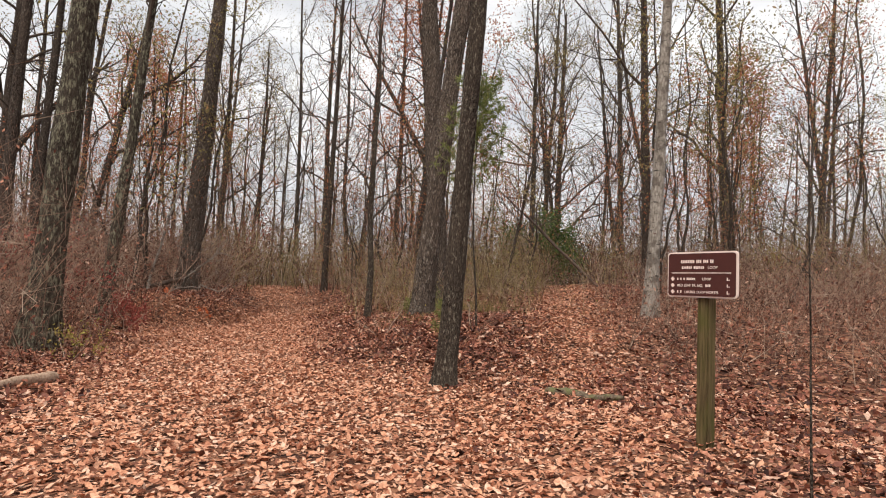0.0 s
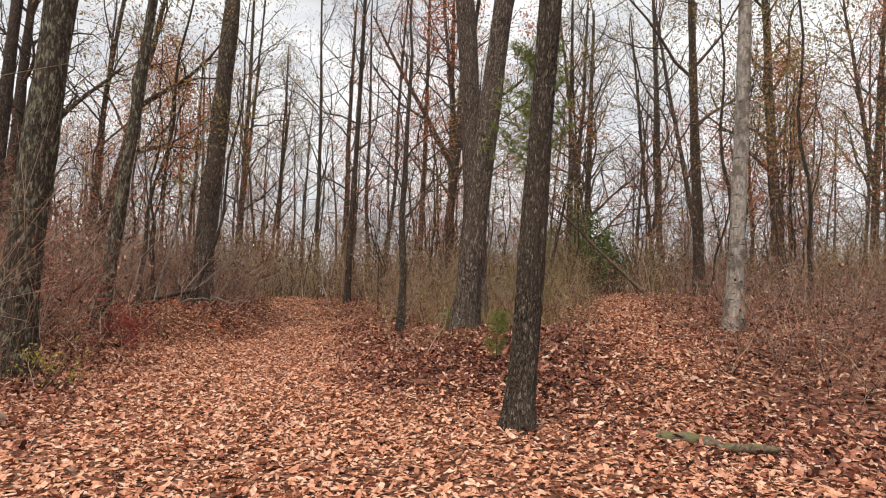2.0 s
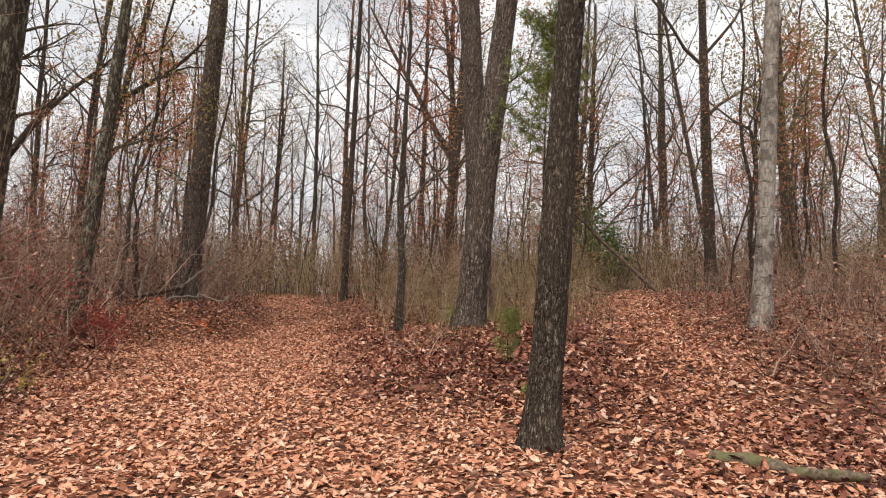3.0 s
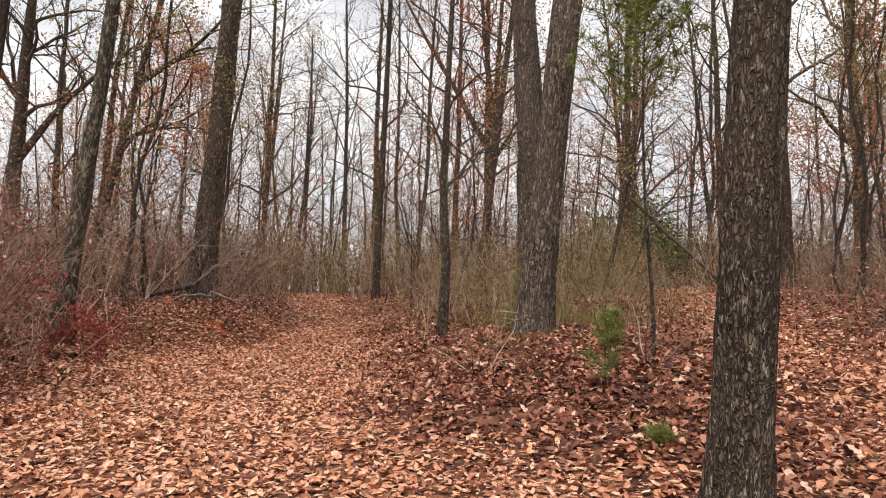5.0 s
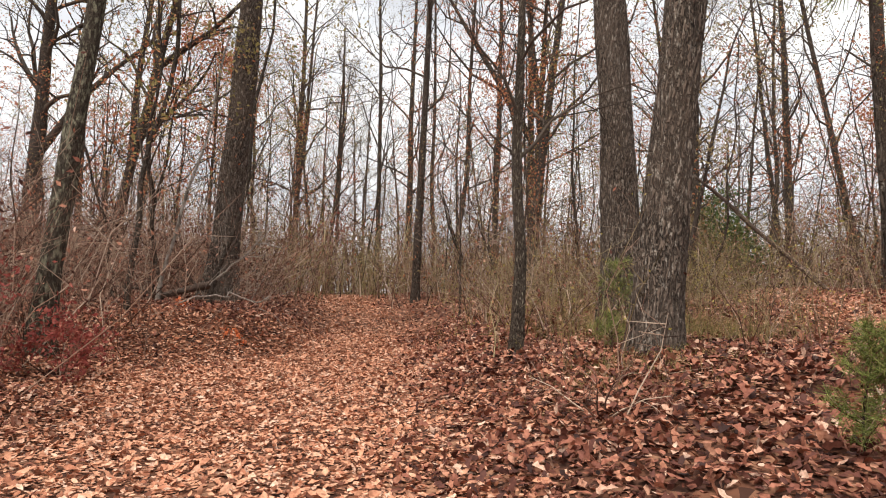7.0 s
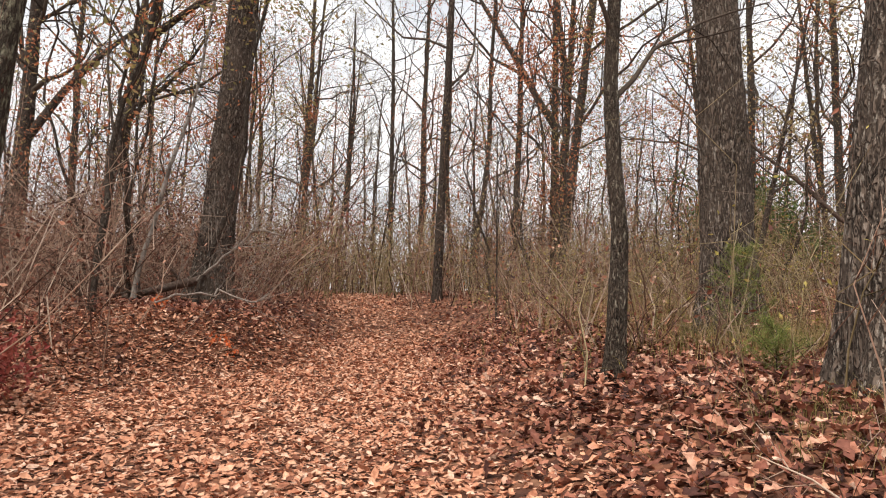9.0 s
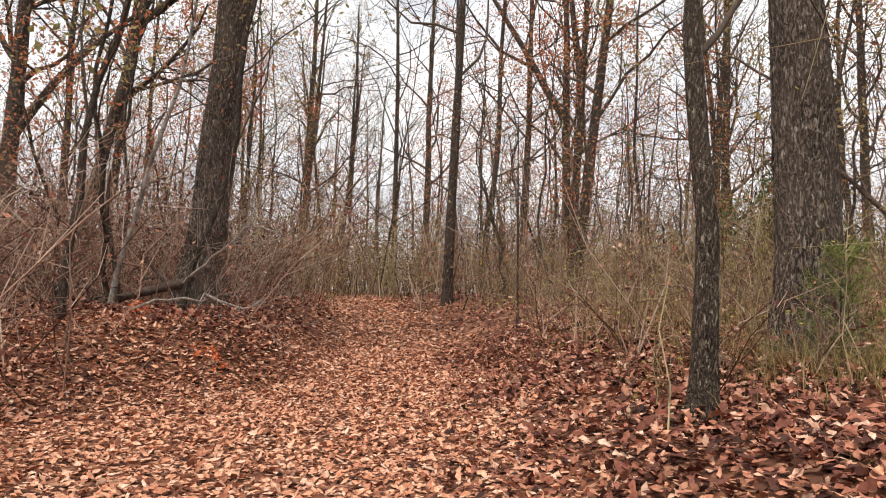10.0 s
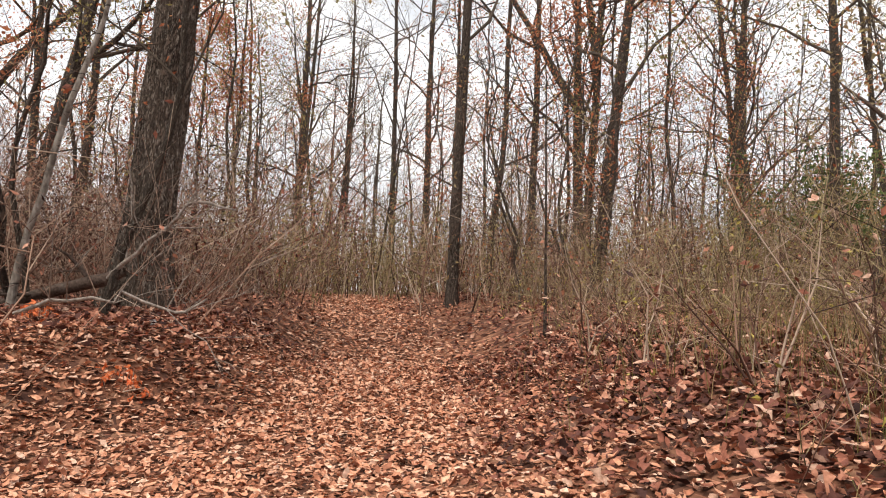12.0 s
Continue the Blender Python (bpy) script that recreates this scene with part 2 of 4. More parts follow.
def tubes(points, radii, sides):
    """Many tapered tubes at once. points (N, K, 3), radii (N, K): verts and quads."""
    p, r = np.asarray(points, float), np.asarray(radii, float)
    n, k = r.shape
    tan = unit(np.gradient(p, axis=1))
    ref = np.where(np.abs(tan[:, :1, 2:3]) > 0.8, np.array([1.0, 0, 0]), np.array([0, 0, 1.0]))
    a = unit(np.cross(tan, np.broadcast_to(ref, tan.shape)))
    b = np.cross(tan, a)
    ang = np.arange(sides) * 2 * math.pi / sides
    ring = a[:, :, None] * np.cos(ang)[None, None, :, None] + b[:, :, None] * np.sin(ang)[None, None, :, None]
    v = p[:, :, None] + ring * r[:, :, None, None]
    i = np.arange(n * k * sides).reshape(n, k, sides)
    j = np.roll(i, -1, axis=2)
    f = np.stack([i[:, :-1], j[:, :-1], j[:, 1:], i[:, 1:]], -1).reshape(-1, 4)
    return v.reshape(-1, 3), f


def join(*chunks):
    vs, fs, o = [], [], 0
    for v, f in chunks:
        if len(v):
            vs.append(v), fs.append(f + o)
            o += len(v)
    return np.concatenate(vs), np.concatenate(fs)


def blades(rng, centres, sizes, shape, flat=None):
    """Leaves of one outline. shape: local verts (V, 3) and faces; flat: how far they tip from level, or None for any way."""
    lv, lf = shape
    n = len(centres)
    yaw = rng.uniform(0, 2 * math.pi, n)
    if flat is None:
        tip, roll = np.arccos(rng.uniform(-1, 1, n)), rng.uniform(0, 2 * math.pi, n)
    else:
        tip, roll = np.abs(rng.normal(0, flat, n)), rng.uniform(0, 2 * math.pi, n)
    axis = np.stack([np.cos(roll), np.sin(roll), 0 * roll], -1)
    c, s = np.cos(yaw), np.sin(yaw)
    base = np.stack([lv[None, :, 0] * c[:, None] - lv[None, :, 1] * s[:, None],
                     lv[None, :, 0] * s[:, None] + lv[None, :, 1] * c[:, None],
                     np.broadcast_to(lv[None, :, 2], (n, len(lv))) * rng.uniform(-0.6, 1.6, n)[:, None]], -1)
    ct, st = np.cos(tip)[:, None, None], np.sin(tip)[:, None, None]
    ax = np.broadcast_to(axis[:, None], base.shape)
    v = base * ct + np.cross(ax, base) * st + ax * (ax * base).sum(-1, keepdims=True) * (1 - ct)
    v = v * np.asarray(sizes)[:, None, None] + np.asarray(centres)[:, None]
    f = (lf[None] + (np.arange(n) * len(lv))[:, None, None]).reshape(-1, lf.shape[1])
    return v.reshape(-1, 3), f


def lobed_leaf():
    """An oak leaf, 1 long: rounded lobes on both sides of a raised midrib, edges curled."""
    along = np.array([-0.5, -0.25, 0.0, 0.22, 0.5])
    half = np.array([0.04, 0.22, 0.14, 0.3, 0.05])
    v = [(y, 0, 0.2 * (1 - (2 * y) ** 2)) for y in along]
    v += [(y + 0.03, w, 0.26 * w / 0.28) for y, w in zip(along, half)]
    v += [(y + 0.03, -w, 0.18 * w / 0.28) for y, w in zip(along, half)]
    f = []
    for i in range(4):
        f += [(i, i + 1, 6 + i, 5 + i), (i + 1, i, 10 + i, 11 + i)]
    return np.array(v), np.array(f)


def plain_leaf():
    v = np.array([(-0.5, 0, 0), (-0.1, 0.24, 0.07), (0.5, 0, 0.02), (-0.1, -0.24, 0.09)])
    return v, np.array([(0, 3, 2, 1)])


def curled_leaf():
    """A dry leaf folded along its midrib, with its edges and tip turned up."""
    v = np.array([(-0.5, 0, 0.06), (-0.2, 0.24, 0.2), (0.16, 0.2, 0.1), (0.5, 0.03, 0.2), (0.2, -0.25, 0.2), (-0.16, -0.19, 0.08), (-0.15, 0, 0), (0.2, 0, 0.02)])
    return v, np.array([(0, 5, 6, 1), (6, 5, 4, 7), (1, 6, 7, 2), (7, 4, 3, 2)])


LOBED, PLAIN, CURLED = lobed_leaf(), plain_leaf(), curled_leaf()


def part(name, verts, faces, material, parent, label="", smooth=True):
    ob = new(name, make_mesh(name, verts, faces, material, smooth))
    ob.parent = parent
    return tagged(ob, label) if label else ob


def bm_part(name, bm, material, parent, label="", smooth=False):
    me = bpy.data.meshes.new(name)
    for f in bm.faces:
        f.smooth = smooth
    bm.to_mesh(me)
    bm.free()
    me.materials.append(material)
    ob = new(name, me)
    ob.parent = parent
    return tagged(ob, label) if label else ob


def smooth_step(a, b, v):
    """0 at a, 1 at b; a may be the larger."""
    u = np.clip((v - a) / (b - a), 0, 1)
    return u * u * (3 - 2 * u)


# ---- the ground ----
def trail_x(y):
    """The middle of the trail: it bears gently to the left, the way the walker goes."""
    return -0.35 - 0.245 * y - 0.3 * smooth_step(9, 14, y) * smooth_step(22, 16, y) + 0.6 * smooth_step(18, 25, y) - 0.7 * smooth_step(25, 36, y)


def fork_x(y):
    """The middle of the narrow side trail that branches off beyond the sign."""
    return 1.6 + 0.19 * (y - 8)


def lumps(x, y):
    return 0.035 * np.sin(1.7 * x + 0.6 * y) * np.sin(1.3 * y - 0.4 * x) + 0.02 * np.sin(4.1 * x + 1.0) * np.sin(3.7 * y)


# small bare hollows in the bank, where the dark soil shows: x, y, radius
HOLLOWS = ((-0.95, 11.9, 0.35), (1.35, 13.6, 0.4), (-0.75, 12.0, 0.3), (0.55, 12.4, 0.3), (0.5, 13.6, 0.3), (4.6, 12.6, 0.5), (3.6, 11.2, 0.35))


def hollow(x, y):
    return np.maximum.reduce([np.exp(-(((x - hx) / r) ** 2 + ((y - hy) / (0.6 * r)) ** 2)) for hx, hy, r in HOLLOWS])


def terrain(x, y):
    """Height of the ground: a level trail, a bank beyond it, and a low rise ahead."""
    x, y = np.asarray(x, float), np.asarray(y, float)
    off = 0.95 * smooth_step(9, 24, y) + 0.35 * smooth_step(22, 36, y)
    off = off + 0.45 * np.exp(-((x - 0.6) / 2.6) ** 2 - ((y - 14.2) / 3.0) ** 2)
    off = off + 0.092 * np.clip(x - 1, 0, 6) * smooth_step(9, 16, y) * (1 - smooth_step(30, 45, y))
    on = -0.07 * smooth_step(3, 9, y) + 1.22 * smooth_step(20, 37, y)
    d = x - trail_x(y)
    reach = np.where(d > 0, 2.2, 4.0 - 2.3 * smooth_step(18, 22.5, y))
    w = 1 / (1 + (np.abs(d) / reach) ** 6)
    rough = np.clip((np.abs(d) - 1.0) / 2, 0, 1) * lumps(x, y)
    return on * w + off * (1 - w) - 0.1 * hollow(x, y) + rough * (1 - smooth_step(60, 90, np.abs(y)))


def ground_z(x, y):
    return float(terrain(x, y))


def ground_sheet():
    def spaced(lo, hi, step, far):
        inner = np.arange(lo, hi + step / 2, step)
        grow = np.cumsum(step * 1.35 ** np.arange(1, 60))
        grow = grow[grow < far]
        return np.concatenate([(lo - grow)[::-1], inner, hi + grow])

    xs, ys = spaced(-22, 20, 0.3, 1500), spaced(-4, 48, 0.3, 1500)
    gx, gy = np.meshgrid(xs, ys)
    v = np.stack([gx, gy, terrain(gx, gy)], -1).reshape(-1, 3)
    i = np.arange(len(v)).reshape(len(ys), len(xs))
    f = np.stack([i[:-1, :-1], i[:-1, 1:], i[1:, 1:], i[1:, :-1]], -1).reshape(-1, 4)
    ob = new("ground", make_mesh("ground", v, f, SOIL))
    return tagged(ob, "forest floor of dark leaf mould under fallen leaves", "ground", kind="structure")


ground_sheet()
rng = np.random.default_rng(7)


def bank_openness(x, y):
    """1 on open trail, 0 in the brush."""
    d = x - trail_x(y)
    half = np.where(d > 0, 1.75 + 3.8 * smooth_step(12.2, 8, y) + 0.4 * smooth_step(13, 16, y) - 0.9 * smooth_step(19, 25, y), 3.2 + 1.7 * smooth_step(13, 17, y) - 2.6 * smooth_step(20.2, 22.2, y) - 0.9 * smooth_step(22, 25, y))
    half = half * (1 + 0.16 * np.sin(1.9 * y + 0.7 * x) + 0.10 * np.sin(4.3 * y - 1.9 * x))
    a = 1 / (1 + (np.abs(d) / half) ** 5)
    b = 0.75 / (1 + (np.abs(x - fork_x(y) - 0.2 * np.sin(1.1 * y)) / 1.0) ** 4) * (y > 7)
    return np.maximum(a, b)


# ---- trees ----
def rotate_away(rng, d, angle):
    side = unit(np.cross(d, rng.normal(size=3)))
    return unit(d * math.cos(angle) + side * math.sin(angle))


def shoot(rng, p, d, length, r, k, wander, lift, tip=0.25):
    """One bending shoot: k points from p along d, tapering to tip * r."""
    pts, step = [np.array(p, float)], length / (k - 1)
    for _ in range(k - 1):
        d = unit(d + rng.normal(0, wander, 3) + np.array([0, 0, lift]))
        pts.append(pts[-1] + d * step)
    return np.array(pts), r * np.linspace(1, tip, k) ** 0.9


COUNT = {1: 7, 2: 5, 3: 4}
POINTS = {1: 7, 2: 4, 3: 3, 4: 2}


def ramify(rng, p, d, length, r, level, last, store, tips, density=1.0, lift=0.05, wander=None):
    pts, rad = shoot(rng, p, d, length, r, POINTS[level], wander or (0.24 if level < 3 else 0.3), lift)
    store.setdefault(level, []).append((pts, rad))
    if level >= last:
        tips.append(pts[-1])
        tips.append(pts[len(pts) // 2])
        return
    n = max(2, int(COUNT[level] * density * rng.uniform(0.75, 1.25)))
    for i in range(n):
        u = 0.25 + 0.75 * (i + rng.uniform(0, 1)) / n
        j = min(int(u * (len(pts) - 1)), len(pts) - 2)
        f = u * (len(pts) - 1) - j
        at = pts[j] * (1 - f) + pts[j + 1] * f
        way = rotate_away(rng, unit(pts[j + 1] - pts[j]), radians(rng.uniform(25, 60)))
        ramify(rng, at, way, length * rng.uniform(0.32, 0.58) * (1.15 - 0.45 * u), max(rad[j] * 0.55, 0.003), level + 1, last, store, tips, density, lift)


def tube_set(store, sides):
    """All shoots of a limb, grouped by level."""
    out = []
    for level, items in store.items():
        out.append(tubes([i[0] for i in items], [i[1] for i in items], max(3, sides - 2 * (level - 1) if level < 3 else 3)))
    return join(*out)


def trunk_tube(rng, axis, radii, sides, rough, flare=0.35):
    """A trunk with swollen foot and an uneven, ridged skin."""
    k = len(axis)
    v, f = tubes(axis[None], radii[None], sides)
    v = v.reshape(k, sides, 3)
    ang = np.arange(sides) * 2 * math.pi / sides
    height = np.linalg.norm(axis - axis[0], axis=1)
    ph = rng.uniform(0, 6.28, 6)
    root = flare * np.exp(-height / max(radii[0] * 2.4, 0.16))[:, None] * (0.8 + 0.5 * np.cos(3 * ang + ph[0]) + 0.3 * np.cos(5 * ang + ph[1]))[None]
    ridges = max(5, sides // 4)
    twist = ph[4] + 1.1 * np.sin(1.9 * height[:, None] + ph[5]) + 0.8 * np.sin(5.3 * height[:, None] + 3 * ang[None])
    furrow = np.exp(-4.0 * np.sin(0.5 * ridges * ang[None] + twist) ** 2)
    skin = rough * (0.6 * rng.normal(0, 0.6, (k, sides)) - 1.2 * furrow)
    grow = 1 + root + skin + 0.05 * np.sin(height[:, None] * 2.1 + ph[3] + 2 * ang[None])
    v = axis[:, None] + (v - axis[:, None]) * grow[:, :, None]
    return v.reshape(-1, 3), f


def stem_axis(rng, x, y, lean, height, k, sway, bow=0.0):
    z0 = ground_z(x, y) - 0.12
    t = np.linspace(0, 1, k) ** 1.25
    h = t * height
    turns = np.cumsum(rng.normal(0, sway, (13, 2)), 0) * np.sqrt(height / 13)
    turns -= turns[0]
    drift = np.stack([np.interp(t, np.linspace(0, 1, 13), turns[:, q]) for q in (0, 1)], -1)
    return np.stack([x + lean[0] * h + bow * np.minimum(h, 9) ** 2 + drift[:, 0], y + lean[1] * h + drift[:, 1], z0 + h], -1)


def foliage_of(rng, tips, material, per_tip, size, parent, spread=0.3, keep=1.0, label=""):
    tips = np.array(tips)
    tips = tips[rng.uniform(0, 1, len(tips)) < keep]
    if not len(tips):
        return
    c = np.repeat(tips, per_tip, 0) + rng.normal(0, spread, (len(tips) * per_tip, 3))
    v, f = blades(rng, c, rng.uniform(0.7, 1.3, len(c)) * size, PLAIN)
    part("foliage", v, f, material, parent, label, smooth=False)


def tree(label, x, y, lean, dia, height, seed, material, limbs=9, start=0.45, sway=0.03, reach=0.28, levels=3,
         leaves=None, keep=0.25, per_tip=3, leaf_size=0.15, sides=14, rough=0.03, density=1.0, extra=(), stems=(), angle=(35, 65), group="", taper=0.3, bow=0.0):
    """A tree: trunk, limbs with their branches and twigs, and what leaves are left. extra: limbs of known
    height, heading and slope; stems: further trunks from a fork (height, lean x, lean y, share of the girth)."""
    rng = np.random.default_rng(seed)
    axis = stem_axis(rng, x, y, lean, height, 80 if sides > 25 else 34 if sides > 10 else 14, sway, bow)
    base = tuple(axis[0] + np.array([0, 0, 0.12]))
    thing = new("tree")
    thing.location = base
    tagged(thing, label, "tree", group)
    rad = 0.5 * dia * (taper + (1 - taper) * (1 - np.linspace(0, 1, len(axis)) ** 1.25)) * 0.98
    rad[-1] *= 0.5
    o = np.array(base)
    tips, trunks = [], [(axis, rad)]
    for at, lx, ly, share, aside in stems:
        j = int(np.argmin(np.abs(axis[:, 2] - axis[0, 2] - at)))
        ax2 = axis[j] + np.array([aside, 0, 0]) + (stem_axis(rng, 0, 0, (lx, ly), height - at, 26, sway) - stem_axis(rng, 0, 0, (0, 0), 1, 2, 0)[0])
        trunks.append((ax2, share * 0.5 * dia * (taper + (1 - taper) * (1 - np.linspace(0, 1, 26) ** 1.25))))
    for i, (ax, ra) in enumerate(trunks):
        v, f = trunk_tube(rng, ax, ra, sides, rough, 0.6 if i == 0 or stems[i - 1][0] < 0.5 else 0.0)
        part("trunk", v - o, f, material, thing)
        for j in range(limbs):
            u = start + (0.97 - start) * (j + rng.uniform(0, 0.8)) / limbs
            q = np.interp(u, np.linspace(0, 1, len(ax)) ** 1.25, np.arange(len(ax)))
            m = min(int(q), len(ax) - 2)
            at = ax[m] * (1 - (q - m)) + ax[m + 1] * (q - m)
            head = 2.4 * j + rng.uniform(0, 1.2)
            rise = radians(rng.uniform(*angle))
            way = np.array([math.cos(head) * math.cos(rise), math.sin(head) * math.cos(rise), math.sin(rise)])
            store = {}
            ramify(rng, at, way, height * reach * rng.uniform(0.6, 1.15) * (1.25 - 0.75 * u), min(ra[m] * 0.42, 0.14), 1, levels, store, tips, density)
            v, f = tube_set(store, 6)
            part("limb", v - o, f, TWIG, thing)
    for at, head, rise, length, r in extra:
        j = int(np.argmin(np.abs(axis[:, 2] - axis[0, 2] - at)))
        head, rise, store = radians(head), radians(rise), {}
        way = np.array([math.cos(head) * math.cos(rise), math.sin(head) * math.cos(rise), math.sin(rise)])
        ramify(rng, axis[j], way, length, r, 1, levels, store, tips, density, 0.04, 0.09)
        v, f = tube_set(store, 8)
        part("limb", v - o, f, material, thing)
    if leaves:
        foliage_of(rng, np.array(tips) - o, leaves, per_tip, leaf_size, thing, 0.28, keep)
    return thing


TALL = "tall leafless tree with dark furrowed bark on the forest floor"
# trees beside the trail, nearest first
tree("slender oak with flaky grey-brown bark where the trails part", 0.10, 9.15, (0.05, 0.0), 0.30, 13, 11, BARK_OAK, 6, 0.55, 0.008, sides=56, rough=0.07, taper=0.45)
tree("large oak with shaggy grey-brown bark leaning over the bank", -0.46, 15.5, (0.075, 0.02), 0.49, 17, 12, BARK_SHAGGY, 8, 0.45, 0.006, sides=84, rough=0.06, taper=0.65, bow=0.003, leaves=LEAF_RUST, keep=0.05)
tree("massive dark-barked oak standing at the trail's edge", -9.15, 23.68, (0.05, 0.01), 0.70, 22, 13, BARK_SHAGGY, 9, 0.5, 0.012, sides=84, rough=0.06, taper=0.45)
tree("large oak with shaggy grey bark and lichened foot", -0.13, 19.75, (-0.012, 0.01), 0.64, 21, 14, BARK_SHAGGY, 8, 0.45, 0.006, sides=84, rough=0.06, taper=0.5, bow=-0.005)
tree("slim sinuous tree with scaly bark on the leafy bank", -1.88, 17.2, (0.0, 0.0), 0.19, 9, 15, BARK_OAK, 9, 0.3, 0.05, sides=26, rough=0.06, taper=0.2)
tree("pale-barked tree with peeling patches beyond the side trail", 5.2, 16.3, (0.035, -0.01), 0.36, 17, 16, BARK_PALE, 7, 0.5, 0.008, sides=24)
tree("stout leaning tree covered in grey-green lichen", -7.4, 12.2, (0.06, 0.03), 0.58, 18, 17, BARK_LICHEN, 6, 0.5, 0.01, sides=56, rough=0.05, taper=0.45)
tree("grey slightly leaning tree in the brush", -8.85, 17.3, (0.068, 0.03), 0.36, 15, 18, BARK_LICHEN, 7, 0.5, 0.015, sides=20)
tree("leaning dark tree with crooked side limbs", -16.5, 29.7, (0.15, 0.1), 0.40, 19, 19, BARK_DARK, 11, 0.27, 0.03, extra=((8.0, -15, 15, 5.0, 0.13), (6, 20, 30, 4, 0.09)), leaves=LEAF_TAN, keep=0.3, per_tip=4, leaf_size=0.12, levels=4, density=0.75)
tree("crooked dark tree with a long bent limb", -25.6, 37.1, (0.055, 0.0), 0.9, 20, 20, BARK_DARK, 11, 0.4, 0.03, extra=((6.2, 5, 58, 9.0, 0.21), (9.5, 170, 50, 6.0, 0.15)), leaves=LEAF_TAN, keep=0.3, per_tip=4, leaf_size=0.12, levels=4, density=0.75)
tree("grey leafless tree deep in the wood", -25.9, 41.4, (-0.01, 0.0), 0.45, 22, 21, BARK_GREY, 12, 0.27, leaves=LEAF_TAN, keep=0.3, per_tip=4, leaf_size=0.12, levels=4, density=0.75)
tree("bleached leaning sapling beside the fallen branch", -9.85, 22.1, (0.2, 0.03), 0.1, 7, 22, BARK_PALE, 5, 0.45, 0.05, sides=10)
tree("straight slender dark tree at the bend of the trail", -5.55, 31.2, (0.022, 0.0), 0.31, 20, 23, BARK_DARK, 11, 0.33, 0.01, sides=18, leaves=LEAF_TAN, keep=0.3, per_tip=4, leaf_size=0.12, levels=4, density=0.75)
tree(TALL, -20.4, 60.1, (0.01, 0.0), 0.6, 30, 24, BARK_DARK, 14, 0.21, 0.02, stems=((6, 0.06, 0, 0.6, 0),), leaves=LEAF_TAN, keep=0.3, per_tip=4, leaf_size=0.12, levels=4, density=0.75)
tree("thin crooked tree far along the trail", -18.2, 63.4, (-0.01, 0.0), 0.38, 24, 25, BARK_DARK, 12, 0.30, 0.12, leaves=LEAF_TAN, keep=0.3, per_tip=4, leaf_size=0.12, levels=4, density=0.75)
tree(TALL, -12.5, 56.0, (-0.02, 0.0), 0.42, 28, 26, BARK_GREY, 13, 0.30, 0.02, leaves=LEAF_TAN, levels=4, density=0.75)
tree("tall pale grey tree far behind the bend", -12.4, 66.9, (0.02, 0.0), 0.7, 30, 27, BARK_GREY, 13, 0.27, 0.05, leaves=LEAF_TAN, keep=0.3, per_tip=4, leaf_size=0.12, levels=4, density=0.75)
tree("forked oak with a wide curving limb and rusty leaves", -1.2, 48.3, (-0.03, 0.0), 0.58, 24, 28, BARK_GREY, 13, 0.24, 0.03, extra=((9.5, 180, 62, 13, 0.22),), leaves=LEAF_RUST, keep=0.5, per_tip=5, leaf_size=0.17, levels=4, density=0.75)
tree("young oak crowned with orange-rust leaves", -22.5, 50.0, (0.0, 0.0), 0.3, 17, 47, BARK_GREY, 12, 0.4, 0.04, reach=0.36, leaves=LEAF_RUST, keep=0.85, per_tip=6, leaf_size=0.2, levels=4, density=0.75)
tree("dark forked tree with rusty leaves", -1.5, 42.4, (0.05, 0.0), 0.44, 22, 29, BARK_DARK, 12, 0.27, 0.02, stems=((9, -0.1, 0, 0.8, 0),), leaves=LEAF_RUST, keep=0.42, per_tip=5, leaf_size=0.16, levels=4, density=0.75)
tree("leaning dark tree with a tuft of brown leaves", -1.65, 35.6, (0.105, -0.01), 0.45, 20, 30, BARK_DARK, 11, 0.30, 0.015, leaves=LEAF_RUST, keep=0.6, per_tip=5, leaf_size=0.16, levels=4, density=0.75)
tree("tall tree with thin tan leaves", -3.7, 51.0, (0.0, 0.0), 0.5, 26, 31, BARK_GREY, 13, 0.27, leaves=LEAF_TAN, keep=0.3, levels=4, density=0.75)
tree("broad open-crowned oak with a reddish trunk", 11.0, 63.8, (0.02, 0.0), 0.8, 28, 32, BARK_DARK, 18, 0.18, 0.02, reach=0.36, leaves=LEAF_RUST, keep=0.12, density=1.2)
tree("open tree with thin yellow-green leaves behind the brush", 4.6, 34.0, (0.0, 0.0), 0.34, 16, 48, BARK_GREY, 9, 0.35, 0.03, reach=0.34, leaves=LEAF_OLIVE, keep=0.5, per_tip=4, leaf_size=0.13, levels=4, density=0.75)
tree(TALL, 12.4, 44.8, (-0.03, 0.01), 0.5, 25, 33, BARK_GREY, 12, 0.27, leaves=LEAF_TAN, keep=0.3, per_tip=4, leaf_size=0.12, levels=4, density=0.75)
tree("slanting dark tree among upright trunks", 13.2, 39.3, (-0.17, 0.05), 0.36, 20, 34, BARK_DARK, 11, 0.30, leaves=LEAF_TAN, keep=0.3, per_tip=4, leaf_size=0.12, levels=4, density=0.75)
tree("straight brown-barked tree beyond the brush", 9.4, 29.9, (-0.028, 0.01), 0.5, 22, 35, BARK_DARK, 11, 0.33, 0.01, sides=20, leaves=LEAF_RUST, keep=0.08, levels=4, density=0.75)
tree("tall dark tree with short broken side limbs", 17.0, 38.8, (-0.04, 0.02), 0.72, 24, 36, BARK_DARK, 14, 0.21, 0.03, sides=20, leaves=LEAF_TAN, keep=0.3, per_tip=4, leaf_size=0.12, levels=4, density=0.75)
